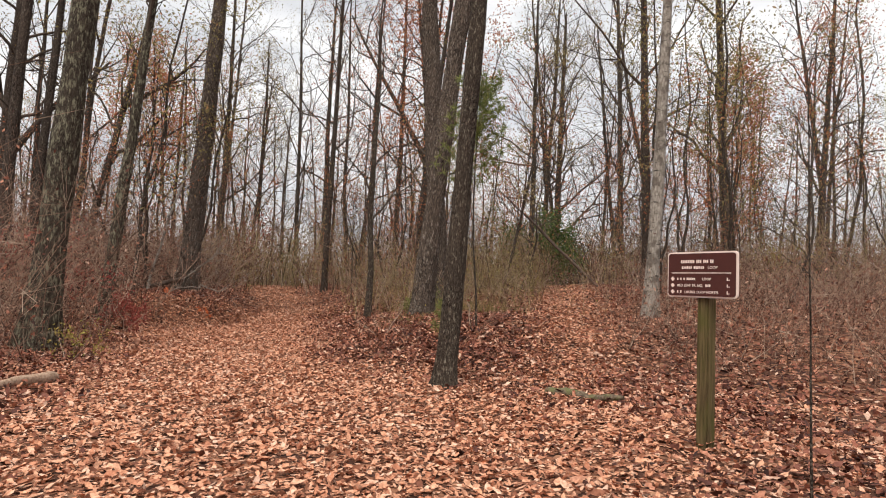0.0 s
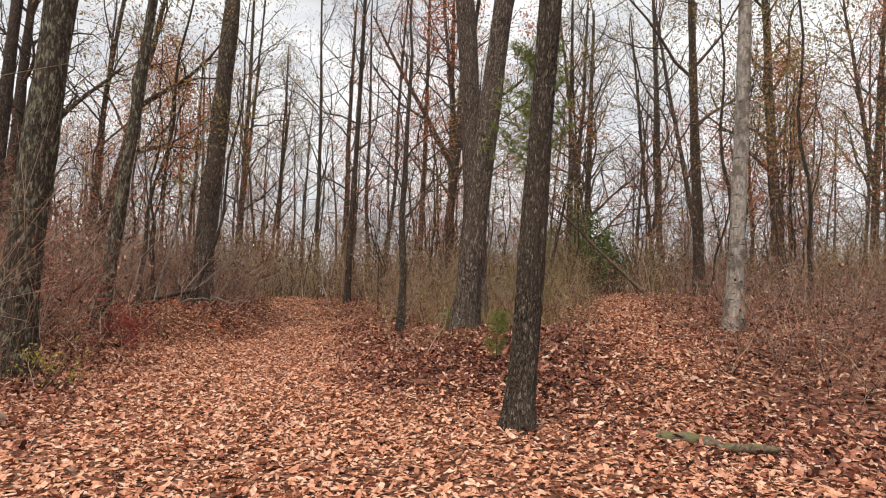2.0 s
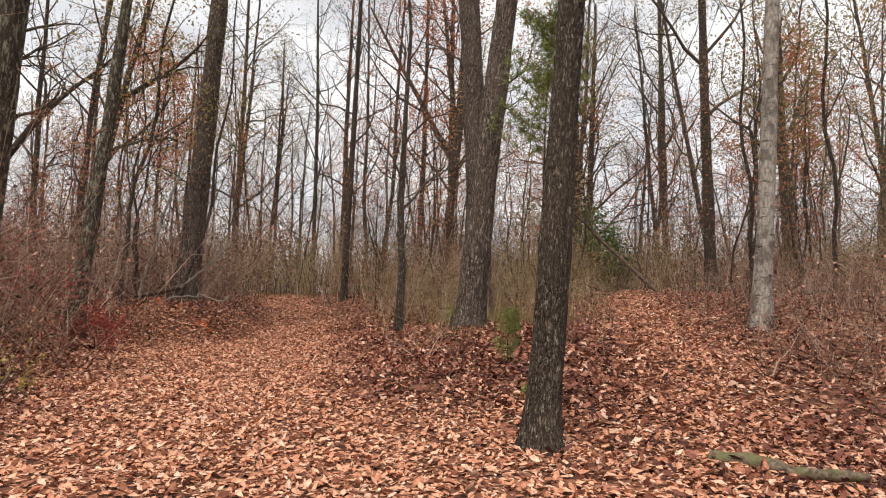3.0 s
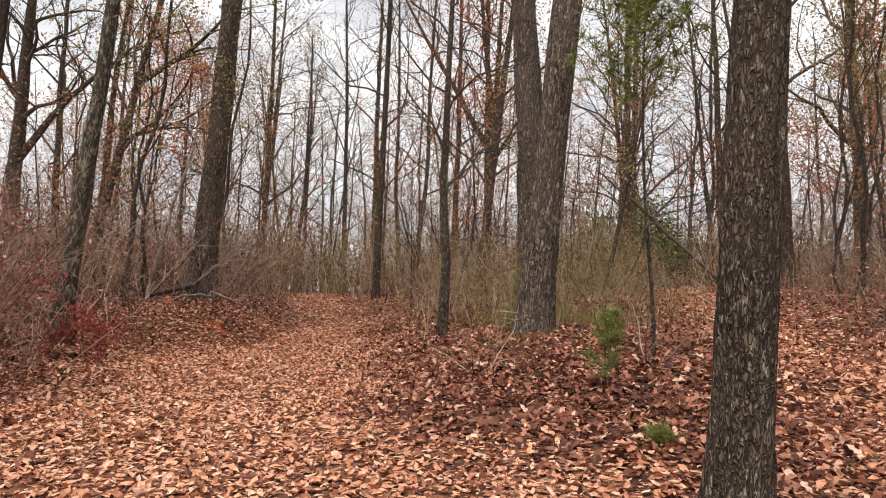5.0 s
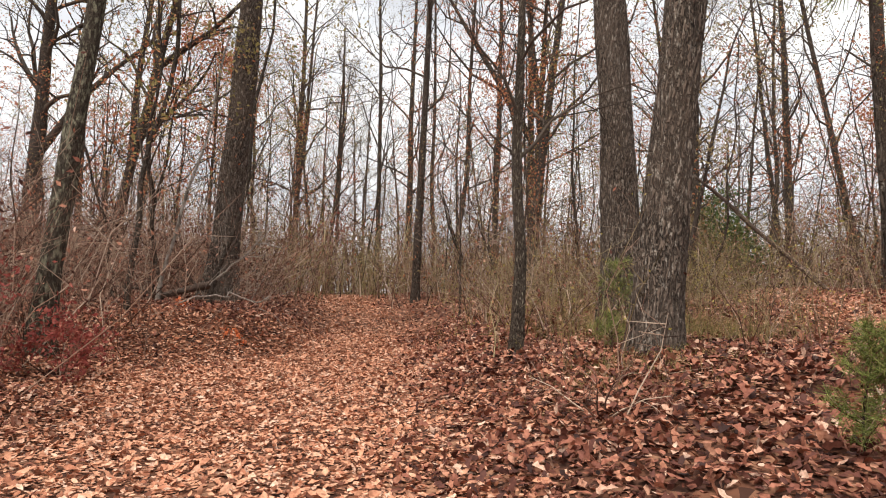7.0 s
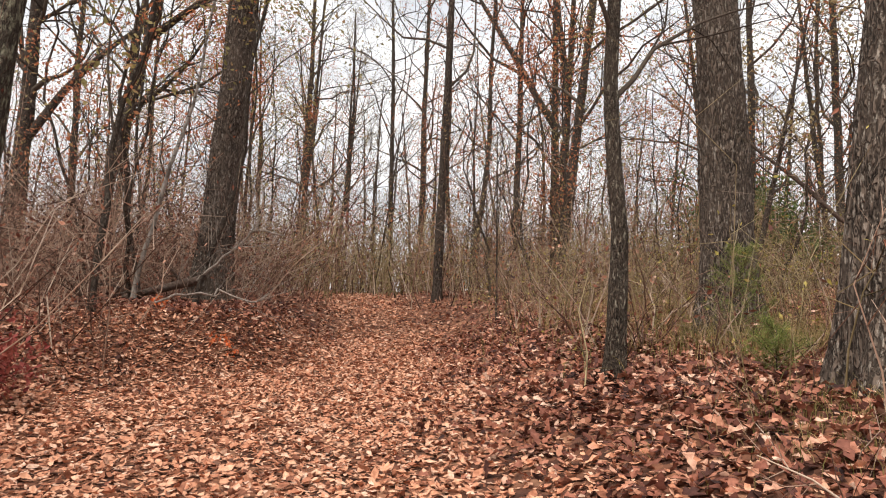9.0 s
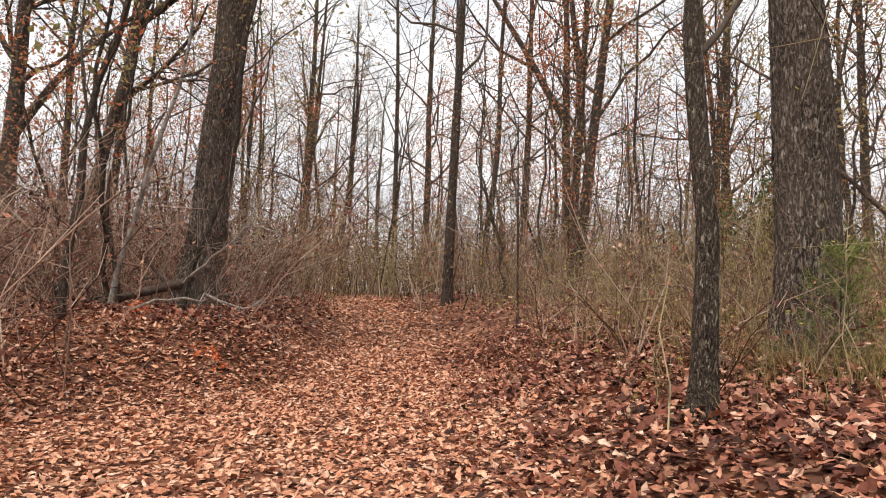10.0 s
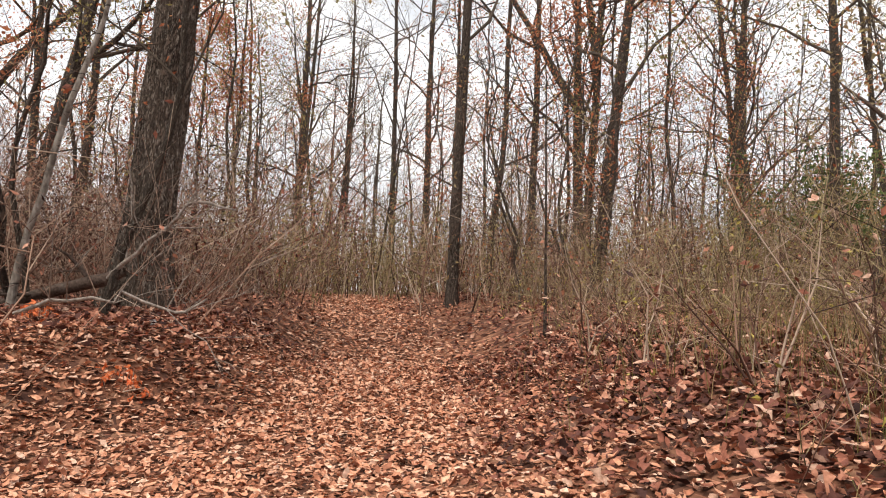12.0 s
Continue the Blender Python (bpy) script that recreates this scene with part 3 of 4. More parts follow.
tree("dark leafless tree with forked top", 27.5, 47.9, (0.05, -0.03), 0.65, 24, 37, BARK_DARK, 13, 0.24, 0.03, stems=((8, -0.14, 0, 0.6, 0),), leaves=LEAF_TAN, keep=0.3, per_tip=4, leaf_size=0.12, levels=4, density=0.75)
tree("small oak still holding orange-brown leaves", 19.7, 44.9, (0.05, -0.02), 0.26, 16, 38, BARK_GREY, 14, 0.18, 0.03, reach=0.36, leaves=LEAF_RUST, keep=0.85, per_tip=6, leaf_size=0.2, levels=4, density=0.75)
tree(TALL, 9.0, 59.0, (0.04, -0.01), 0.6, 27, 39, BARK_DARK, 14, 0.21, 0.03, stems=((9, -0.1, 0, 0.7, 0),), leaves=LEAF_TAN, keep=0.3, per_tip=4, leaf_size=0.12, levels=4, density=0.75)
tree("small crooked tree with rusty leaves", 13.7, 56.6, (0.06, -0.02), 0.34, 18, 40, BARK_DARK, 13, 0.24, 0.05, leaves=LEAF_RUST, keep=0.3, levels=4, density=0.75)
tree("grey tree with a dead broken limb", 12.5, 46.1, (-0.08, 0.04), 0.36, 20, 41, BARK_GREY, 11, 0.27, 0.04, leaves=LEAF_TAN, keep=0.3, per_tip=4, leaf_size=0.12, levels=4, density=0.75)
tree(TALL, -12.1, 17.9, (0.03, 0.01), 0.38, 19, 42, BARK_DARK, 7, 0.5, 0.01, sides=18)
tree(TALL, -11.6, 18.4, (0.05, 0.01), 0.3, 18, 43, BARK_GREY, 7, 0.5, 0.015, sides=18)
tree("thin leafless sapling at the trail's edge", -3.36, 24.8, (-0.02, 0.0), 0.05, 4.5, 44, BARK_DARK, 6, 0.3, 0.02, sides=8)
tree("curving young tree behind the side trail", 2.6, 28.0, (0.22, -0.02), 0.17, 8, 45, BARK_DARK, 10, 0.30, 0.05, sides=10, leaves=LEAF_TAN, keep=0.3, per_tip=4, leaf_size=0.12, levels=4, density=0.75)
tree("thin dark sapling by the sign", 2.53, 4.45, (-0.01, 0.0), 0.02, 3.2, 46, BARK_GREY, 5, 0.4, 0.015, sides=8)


def far_tree(label, seed, height, dia, material, leaves, keep, limbs, start, sway=0.03):
    """A tree for the depth of the wood, set up at the origin's far side and then copied about."""
    return tree(label, 0, 300, (0, 0), dia, height, seed, material, limbs, start, sway, sides=7, rough=0.02, levels=4, reach=0.33,
                leaves=leaves, keep=keep, per_tip=5, density=0.7, leaf_size=0.06 + 0.0042 * height, group="trees deep in the wood")


kinds = [
    far_tree("tall dark tree with scattered rusty leaves in the wood", 101, 23, 0.36, BARK_DARK, LEAF_RUST, 0.3, 10, 0.25, 0.07),
    far_tree("grey tree with thin olive foliage in the wood", 102, 20, 0.28, BARK_GREY, LEAF_OLIVE, 0.5, 10, 0.2, 0.09),
    far_tree("tall straight dark tree deep in the wood", 103, 25, 0.42, BARK_DARK, LEAF_TAN, 0.2, 10, 0.28, 0.07),
    far_tree("young oak holding rust-coloured leaves", 104, 16, 0.22, BARK_GREY, LEAF_RUST, 0.7, 9, 0.2, 0.1),
    far_tree("crooked dark tree with a few rusty leaves", 105, 17, 0.2, BARK_DARK, LEAF_RUST, 0.45, 8, 0.2, 0.13),
    far_tree("slight grey tree with sparse olive leaves", 106, 11, 0.12, BARK_GREY, LEAF_OLIVE, 0.5, 8, 0.2, 0.16),
    far_tree("small crooked understorey tree with few leaves", 107, 8, 0.09, BARK_DARK, LEAF_RUST, 0.25, 8, 0.2, 0.17),
    far_tree("spindly bare understorey tree with crooked twigs", 108, 6.5, 0.07, BARK_DARK, LEAF_TAN, 0.12, 8, 0.18, 0.2),
]
spots, tries = [], np.random.default_rng(5)
wanted = 160
while len(spots) < wanted:
    if len(spots) < 138:
        bearing, dist = tries.uniform(-47, 42), 26 + 84 * tries.uniform(0, 1) ** 0.75
    else:
        # Unseen trees, added behind the walker to close in the place and its light.
        bearing, dist = tries.uniform(60, 300), 16 + 60 * tries.uniform(0, 1)
    px, py = -1.0 + dist * math.sin(radians(bearing)), 2 + dist * math.cos(radians(bearing))
    if (abs(px - trail_x(py)) < 3.2 and py < 44) or (abs(px - fork_x(py)) < 2 and 6 < py < 50):
        continue
    if any((px - a) ** 2 + (py - b) ** 2 < 2.2 for a, b, _ in spots):
        continue
    small = dist < 40
    spots.append((px, py, int(tries.integers(4, 8)) if small else int(tries.choice(7, p=[.14, .2, .1, .26, .14, .1, .06]))))
while len(spots) < wanted + 48:
    # slight crooked trees of the understorey, on both sides of the trail
    px, py = tries.uniform(-26, 22), tries.uniform(20, 42)
    if not (-2 - 0.75 * py < px < 2 + 0.62 * py) or -2.8 < px - trail_x(py) < 3.4 + 4 * smooth_step(30, 24, py) or abs(px - fork_x(py)) < 1.6:
        continue
    spots.append((px, py, int(tries.integers(5, 8))))
for px, py, kind in spots:
    m = pose(px, py, ground_z(px, py) - 0.05, tries.normal(0, 3.6), tries.normal(0, 3.6), tries.uniform(0, 360))
    copy_thing(kinds[kind], m @ Matrix.Scale(float(tries.uniform(0.85, 1.2)), 4))
for k in kinds:
    for o in list(k.children_recursive) + [k]:
        bpy.data.objects.remove(o)


# ---- undergrowth: thin stems and twigs in the brush ----
def brush_stems(rng, x, y, height, r0, twigs=8, lean=0.22):
    """Bare shrub stems, each with side twigs. Verts and quads."""
    n, k = len(x), 4
    lean = rng.normal(0, lean, (n, 2))
    t = np.linspace(0, 1, k)
    bend = rng.normal(0, 0.09, (n, k, 2)) * t[None, :, None]
    p = np.zeros((n, k, 3))
    p[:, :, 0] = x[:, None] + (lean[:, :1] * t + bend[:, :, 0]) * height[:, None]
    p[:, :, 1] = y[:, None] + (lean[:, 1:] * t + bend[:, :, 1]) * height[:, None]
    p[:, :, 2] = terrain(x, y)[:, None] - 0.03 + t * height[:, None]
    chunks, ends = [tubes(p, r0[:, None] * (1 - 0.7 * t), 3)], [p[:, -1]]
    for i in range(twigs):
        u = rng.uniform(0.2, 0.97, n)
        j = np.minimum((u * (k - 1)).astype(int), k - 2)
        f = (u * (k - 1) - j)[:, None]
        at = p[np.arange(n), j] * (1 - f) + p[np.arange(n), j + 1] * f
        way = unit(rng.normal(0, 1, (n, 3)) + np.array([0, 0, 0.5]))
        q = at[:, None] + way[:, None] * (height * rng.uniform(0.15, 0.45, n))[:, None, None] * np.array([0, 1.0])[None, :, None]
        chunks.append(tubes(q, (r0 * 0.55)[:, None] * np.array([1, 0.45]), 3))
        ends.append(q[:, 1])
    return join(*chunks), np.concatenate(ends)


def scatter(rng, count, xr, yr, accept):
    xs, ys = np.zeros(0), np.zeros(0)
    while len(xs) < count:
        x, y = rng.uniform(*xr, count * 2), rng.uniform(*yr, count * 2)
        ok = rng.uniform(0, 1, len(x)) < accept(x, y)
        xs, ys = np.concatenate([xs, x[ok]]), np.concatenate([ys, y[ok]])
    return xs[:count], ys[:count]


def patchy(x, y):
    return 0.62 + 0.38 * np.sin(0.9 * x + 1.3 * np.sin(0.7 * y)) * np.sin(0.8 * y + 0.5)


def left_thicket(x, y):
    edge = trail_x(y) - 2.7 - 0.8 * smooth_step(14, 4, y) + 1.1 * smooth_step(18, 23, y)
    clear = 1 - np.exp(-(((x + 9.2) / 2.2) ** 2 + ((y - 21.3) / 1.7) ** 2) ** 2)
    return smooth_step(0, 1.5, edge - x) * smooth_step(6.5, 10, y) * patchy(x, y) * clear


def bank_thicket(x, y):
    mid = smooth_step(2.0, 3.2, x - trail_x(y)) * (0.3 + 0.3 * smooth_step(18, 26, y)) * smooth_step(10, 15, y)
    side = smooth_step(0, 1.5, x - 4.2 - 0.12 * y) * smooth_step(5, 9, y) * 1.2
    return np.maximum(mid, side) * patchy(x, y) * (1 - 0.97 * bank_openness(x, y))


def side_thicket(x, y):
    return smooth_step(0.6, 2.4, x - fork_x(y)) * smooth_step(10.5, 13.5, y + 0.25 * x) * patchy(x, y)


def far_thicket(x, y):
    gap = 1.3 * (1 - smooth_step(31, 35, y))
    return (np.abs(x - trail_x(y)) > gap) * ((np.abs(x - fork_x(y)) > 1.0) | (y > 36)) * (x > -3 - 0.78 * y) * (x < 4 + 0.66 * y) * (0.6 + 0.4 * patchy(x, y))


def clumps(x, y):
    """1 in the middle of olive thickets, 0 between them."""
    return smooth_step(0.35, 0.65, 0.5 + 0.3 * np.sin(0.45 * x + 1.1 * np.sin(0.3 * y)) + 0.25 * np.sin(0.33 * y + 0.21 * x + 1.0))


def sow(name, label, count, xr, yr, where, height, spread, r, leafy, per, leaf_size, leaves, leaf_label, twigs=8, lean=0.22, wood=BRUSH):
    """A stretch of brush, and the leaves that still hang on it."""
    x, y = scatter(rng, count, xr, yr, where)
    h = np.clip(rng.gamma(5.0, height / 5.0, len(x)), 0.3, 2.2 * height)
    (v, f), ends = brush_stems(rng, x, y, h, np.clip(rng.lognormal(-0.15, 0.45, len(x)), 0.4, 1.9) * r, twigs, lean)
    tagged(new(name, make_mesh(name, v, f, wood)), label, "undergrowth", kind="stuff")
    ends = ends[rng.uniform(0, 1, len(ends)) < leafy]
    c = np.repeat(ends, per, 0) + rng.normal(0, spread, (per * len(ends), 3))
    v, f = blades(rng, c, rng.uniform(0.6, 1.3, len(c)) * leaf_size, PLAIN)
    tagged(new(name + "_leaves", make_mesh(name + "_leaves", v, f, leaves, False)), leaf_label, "leaves", kind="stuff")


sow("brush", "tall tangle of bare brown shrub stems beside the trail", 4000, (-21, -3), (6, 31), left_thicket, 1.8, 0.08, 0.007, 0.5, 1, 0.085, LITTER_BANK, "withered brown leaves clinging to the brush", 10, 0.5)
sow("bank_brush", "bare wiry shrub stems on the leafy bank", 2600, (-8, 20), (6, 31), bank_thicket, 1.05, 0.07, 0.005, 0.2, 1, 0.065, LITTER_BANK, "withered leaves on wiry stems", 8, 0.34)
sow("side_brush", "dense low bare brush beyond the side trail", 1300, (3, 16), (9.5, 22), side_thicket, 0.95, 0.07, 0.005, 0.45, 1, 0.07, LITTER_BANK, "withered leaves in the low brush", 9, 0.45)
sow("olive_brush", "fine olive-green brush along the trail's edge", 650, (-8, 4), (15, 31), bank_thicket, 1.15, 0.12, 0.005, 0.3, 2, 0.05, LEAF_YELLOW, "small yellow-green leaves on fine brush", 7, 0.2, OLIVE)
sow("far_brush", "distant tangle of bare shrub stems between trunks", 4200, (-38, 34), (29, 48), far_thicket, 2.2, 0.3, 0.014, 0.4, 2, 0.11, LEAF_TAN, "thin tan leaves on distant brush", 6, 0.25)
sow("far_olive_brush", "distant olive-green brush between trunks", 1700, (-12, 30), (29, 48), lambda x, y: far_thicket(x, y) * clumps(x, y), 2.3, 0.3, 0.012, 0.7, 3, 0.1, LEAF_OLIVE, "thin olive leaves on distant brush", 6, 0.22, OLIVE)
sow("far_rusty_brush", "distant brush holding rust-red leaves", 700, (-38, 34), (29, 50), lambda x, y: far_thicket(x, y) * (1 - clumps(x, y)), 2.4, 0.3, 0.014, 0.6, 3, 0.11, LEAF_RUST, "rust-red leaves on distant brush", 6, 0.22)
sow("young_growth", "thin bare saplings crowding the wood", 800, (-50, 50), (32, 75), far_thicket, 6.5, 0.4, 0.024, 0.5, 3, 0.13, LEAF_RUST, "rusty leaves on distant saplings", 10, 0.13, TWIG)
sow("distant_wood", "far belt of slender grey trees closing the view", 1100, (-85, 75), (72, 120), far_thicket, 6.5, 0.7, 0.045, 0.6, 3, 0.3, LEAF_TAN, "thin tan leaves of the far belt of trees", 9, 0.12, TWIG)


def grass(name, label, count, middle, spread, height):
    """Thin drooping blades round one place."""
    x, y = rng.normal(middle[0], spread[0], count), rng.normal(middle[1], spread[1], count)
    keep = bank_openness(x, y) < 0.5
    x, y = x[keep], y[keep]
    h = rng.uniform(0.4, 1.0, len(x)) * height
    t = np.linspace(0, 1, 4)
    head, droop = rng.uniform(0, 6.28, len(x)), rng.uniform(0.1, 0.7, len(x)) * h
    p = np.stack([x[:, None] + (np.cos(head) * droop)[:, None] * t ** 2, y[:, None] + (np.sin(head) * droop)[:, None] * t ** 2,
                  terrain(x, y)[:, None] - 0.01 + h[:, None] * (t - 0.25 * t ** 3)], -1)
    v, f = tubes(p, np.full((len(x), 4), 0.0032) * (1.05 - t), 3)
    tagged(new(name, make_mesh(name, v, f, GRASS)), label, "grass", kind="stuff")


grass("grass", "green and straw-coloured grass round the oak's foot", 2000, (0.2, 18.6), (0.9, 0.7), 0.6)
grass("grass", "yellowing grass between fallen leaves on the bank", 900, (-0.7, 15.0), (0.5, 0.5), 0.22)
grass("grass", "tall straw-coloured grass among wiry shrubs", 800, (-0.8, 21.6), (1.2, 1.3), 0.95)
grass("grass", "short green grass by the slender oak", 500, (-0.35, 9.8), (0.4, 0.5), 0.12)


# ---- shrubs with leaves of their own ----
def shrub(label, x, y, height, width, stems, leaves, count, size, seed, name="shrub"):
    r = np.random.default_rng(seed)
    thing = new(name)
    z = ground_z(x, y)
    thing.location = (x, y, z)
    tagged(thing, label, "shrub")
    store, tips = {}, []
    for i in range(stems):
        a = r.uniform(0, 6.28)
        tilt = r.uniform(0.1, 1.0) * width / height
        ramify(r, (0.05 * math.cos(a), 0.05 * math.sin(a), -0.03), unit(np.array([tilt * math.cos(a), tilt * math.sin(a), 1.0])), height * r.uniform(0.6, 1.0), 0.006 + 0.004 * height, 2, 4, store, tips, 1.0, 0.02)
    v, f = tube_set(store, 6)
    part("branchwork", v, f, BRUSH, thing)
    t = np.array(tips)
    c = t[r.integers(0, len(t), count)] + r.normal(0, 0.05 * height, (count, 3))
    v, f = blades(r, c, r.uniform(0.7, 1.3, count) * size, PLAIN)
    part("foliage", v, f, leaves, thing, smooth=False)
    return thing


def pine_sapling(label, x, y, height, width, seed, needle=0.09):
    """A little pine: a stem, whorls of twigs and long needles in tufts."""
    r = np.random.default_rng(seed)
    thing = new("pine_sapling")
    thing.location = (x, y, ground_z(x, y) - 0.02)
    tagged(thing, label, "sapling")
    pts, rad = shoot(r, (0, 0, 0), np.array([0, 0, 1.0]), height, 0.0035 * height + 0.006, 7, 0.05, 0.1)
    twigs, radii = [], []
    for i in range(int(9 + 25 * min(height, 2.0) + 4 * height)):
        u = r.uniform(0.12 if height < 2 else 0.55, 1.0)
        at = np.array([np.interp(u, np.linspace(0, 1, 7), pts[:, q]) for q in range(3)])
        a = r.uniform(0, 6.28)
        p, q = shoot(r, at, unit(np.array([math.cos(a), math.sin(a), 0.5])), width * 0.55 * (1.1 - 0.75 * u), 0.005, 5, 0.1, 0.12)
        twigs.append(p), radii.append(q)
    v, f = tubes(pts[None], rad[None], 8)
    part("stem", v, f, BARK_GREY, thing)
    v, f = tubes(np.array(twigs), np.array(radii), 4)
    part("twigwork", v, f, BRUSH, thing)
    c = np.array(twigs)[:, 1:].reshape(-1, 3)
    roots = np.repeat(c, 14, 0) + r.normal(0, 0.012, (14 * len(c), 3))
    way = unit(r.normal(0, 1, roots.shape) + np.array([0, 0, 0.7]))
    t3 = np.linspace(0, 1, 2)
    ln = r.uniform(0.6, 1.2, len(roots)) * needle
    p = roots[:, None] + way[:, None] * (ln[:, None] * t3)[:, :, None] - np.array([0, 0, 1.0]) * (0.2 * needle * t3 ** 2)[None, :, None]
    v, f = tubes(p, np.full((len(roots), 2), 0.0018 + 0.04 * max(needle - 0.09, 0)) * (1.3 - t3), 3)
    part("needles", v, f, NEEDLES, thing)
    return thing


pine_sapling("small bright green pine sapling among fallen leaves", 0.05, 12.3, 0.75, 0.5, 61)
pine_sapling("young green pine at the foot of the shaggy oak", -0.35, 18.6, 1.1, 0.9, 62)
pine_sapling("slender young pine with long green needles", 0.75, 13.3, 5.0, 2.6, 60, 0.17)
pine_sapling("low green pine seedling in dead leaves", 0.2, 10.9, 0.15, 0.25, 63)
pine_sapling("low green pine seedling in dead leaves", -0.75, 16.4, 0.4, 0.6, 59)
shrub("dense dark evergreen shrub behind the side trail", 5.75, 37.6, 4.6, 3.4, 20, LEAF_GREEN, 6500, 0.17, 64, "evergreen_shrub")
shrub("low shrub with small yellow leaves", -6.3, 11.2, 0.8, 0.9, 8, LEAF_YELLOW, 260, 0.06, 65)
shrub("leggy shrub with crimson leaves", -7.9, 16.6, 1.0, 1.3, 10, LEAF_RED, 1300, 0.075, 66)
shrub("crimson-leaved shrub in the brush", -9.6, 15.6, 2.5, 1.6, 10, LEAF_RED, 1300, 0.08, 67)
shrub("yellowing shrub in the brush", 18.1, 35.8, 2.6, 3.2, 10, LEAF_YELLOW, 900, 0.14, 69)
shrub("crimson young tree far along the trail", -14.5, 48.0, 4.6, 1.6, 8, LEAF_RED, 700, 0.2, 70)


# ---- the trail sign ----
def box(bm, cx, cy, cz, sx, sy, sz, bevel=0.0):
    r = bmesh.ops.create_cube(bm, size=1.0)
    bmesh.ops.scale(bm, vec=(sx, sy, sz), verts=r["verts"])
    bmesh.ops.translate(bm, vec=(cx, cy, cz), verts=r["verts"])
    if bevel:
        edges = [e for e in bm.edges if abs(e.verts[0].co.y - e.verts[1].co.y) > sy * 0.5]
        bmesh.ops.bevel(bm, geom=edges, offset=bevel, segments=4, affect="EDGES", profile=0.5)


def trail_sign(x, y, heading):
    thing = new("trail_sign")
    thing.matrix_world = pose(x, y, ground_z(x, y), 0, 0, heading)
    tagged(thing, "brown trail sign with cream border on a mossy wooden post", "sign")
    bm = bmesh.new()
    box(bm, 0, 0.075, 0.82, 0.122, 0.122, 1.9)
    bmesh.ops.bevel(bm, geom=list(bm.edges), offset=0.012, segments=2, affect="EDGES")
    bm_part("post", bm, POST, thing, "square weathered post stained green with algae")
    bm = bmesh.new()
    box(bm, 0, -0.005, 1.58, 0.72, 0.022, 0.42, 0.035)
    border = bm_part("border", bm, SIGN_WHITE, thing, "cream rim with rounded corners")
    bm = bmesh.new()
    box(bm, 0, -0.014, 1.58, 0.692, 0.022, 0.392, 0.026)
    panel = bm_part("panel", bm, SIGN_BROWN, thing, "dark brown face")
    front = -0.0275

    def bar(name, cx, cz, w, h):
        b = bmesh.new()
        box(b, cx, front, cz, w, 0.003, h)
        bm_part(name, b, SIGN_WHITE, panel)

    bar("rule", 0, 1.595, 0.61, 0.008)
    def lettering(words, left, cz, high):
        curve = bpy.data.curves.new("lettering", "FONT")
        curve.body, curve.size, curve.extrude = words, high * 1.42, 0.0015
        flat = bpy.data.objects.new("lettering", curve)
        me = bpy.data.meshes.new_from_object(flat)
        bpy.data.objects.remove(flat)
        me.transform(Matrix.Translation((left, front, cz - high / 2)) @ Matrix.Rotation(radians(90), 4, "X"))
        me.materials.clear()
        me.materials.append(SIGN_WHITE)
        ob = new("lettering", me)
        ob.parent = panel

    # worn lettering: what can still be read is spelt, the rest is one block to a letter
    for cz, words, left, high in ((1.70, (8, 3, 3, 2), -0.20, 0.03), (1.645, (6, 6), -0.19, 0.026), (1.54, (1, 1, 1, 5), -0.24, 0.024), (1.48, (3,), 0.06, 0.024), (1.42, (1, 1), -0.24, 0.024)):
        at = left
        for w in words:
            for _ in range(w):
                bar("letter", at, cz + random.uniform(-0.001, 0.001), 0.0125, high * random.uniform(0.82, 1.0))
                at += 0.0185
            at += 0.016
    lettering("LOOP", 0.075, 1.645, 0.026)
    lettering("LOOP", 0.02, 1.54, 0.024)
    lettering("RED LEAF TR. NO.", -0.245, 1.48, 0.024)
    lettering("LAUREL LOOP NORTH", -0.165, 1.42, 0.024)
    for cz in (1.54, 1.48, 1.42):
        b = bmesh.new()
        box(b, 0, 0, 0, 0.03, 0.003, 0.03)
        bmesh.ops.rotate(b, cent=(0, 0, 0), matrix=Matrix.Rotation(radians(45), 3, "Y"), verts=b.verts)
        bmesh.ops.translate(b, vec=(-0.295, front, cz), verts=b.verts)
        bm_part("bullet", b, SIGN_WHITE, panel)
        bar("mark", 0.27, cz, 0.008, 0.028)
        bar("mark", 0.285, cz - 0.009, 0.012, 0.008)
    for cz in (1.75, 1.43):
        b = bmesh.new()
        bmesh.ops.create_uvsphere(b, u_segments=8, v_segments=6, radius=0.007)
        bmesh.ops.translate(b, vec=(0, front, cz), verts=b.verts)
        bm_part("screw", b, BARK_GREY, panel)
    return thing


trail_sign(2.39, 6.0, -56.3)


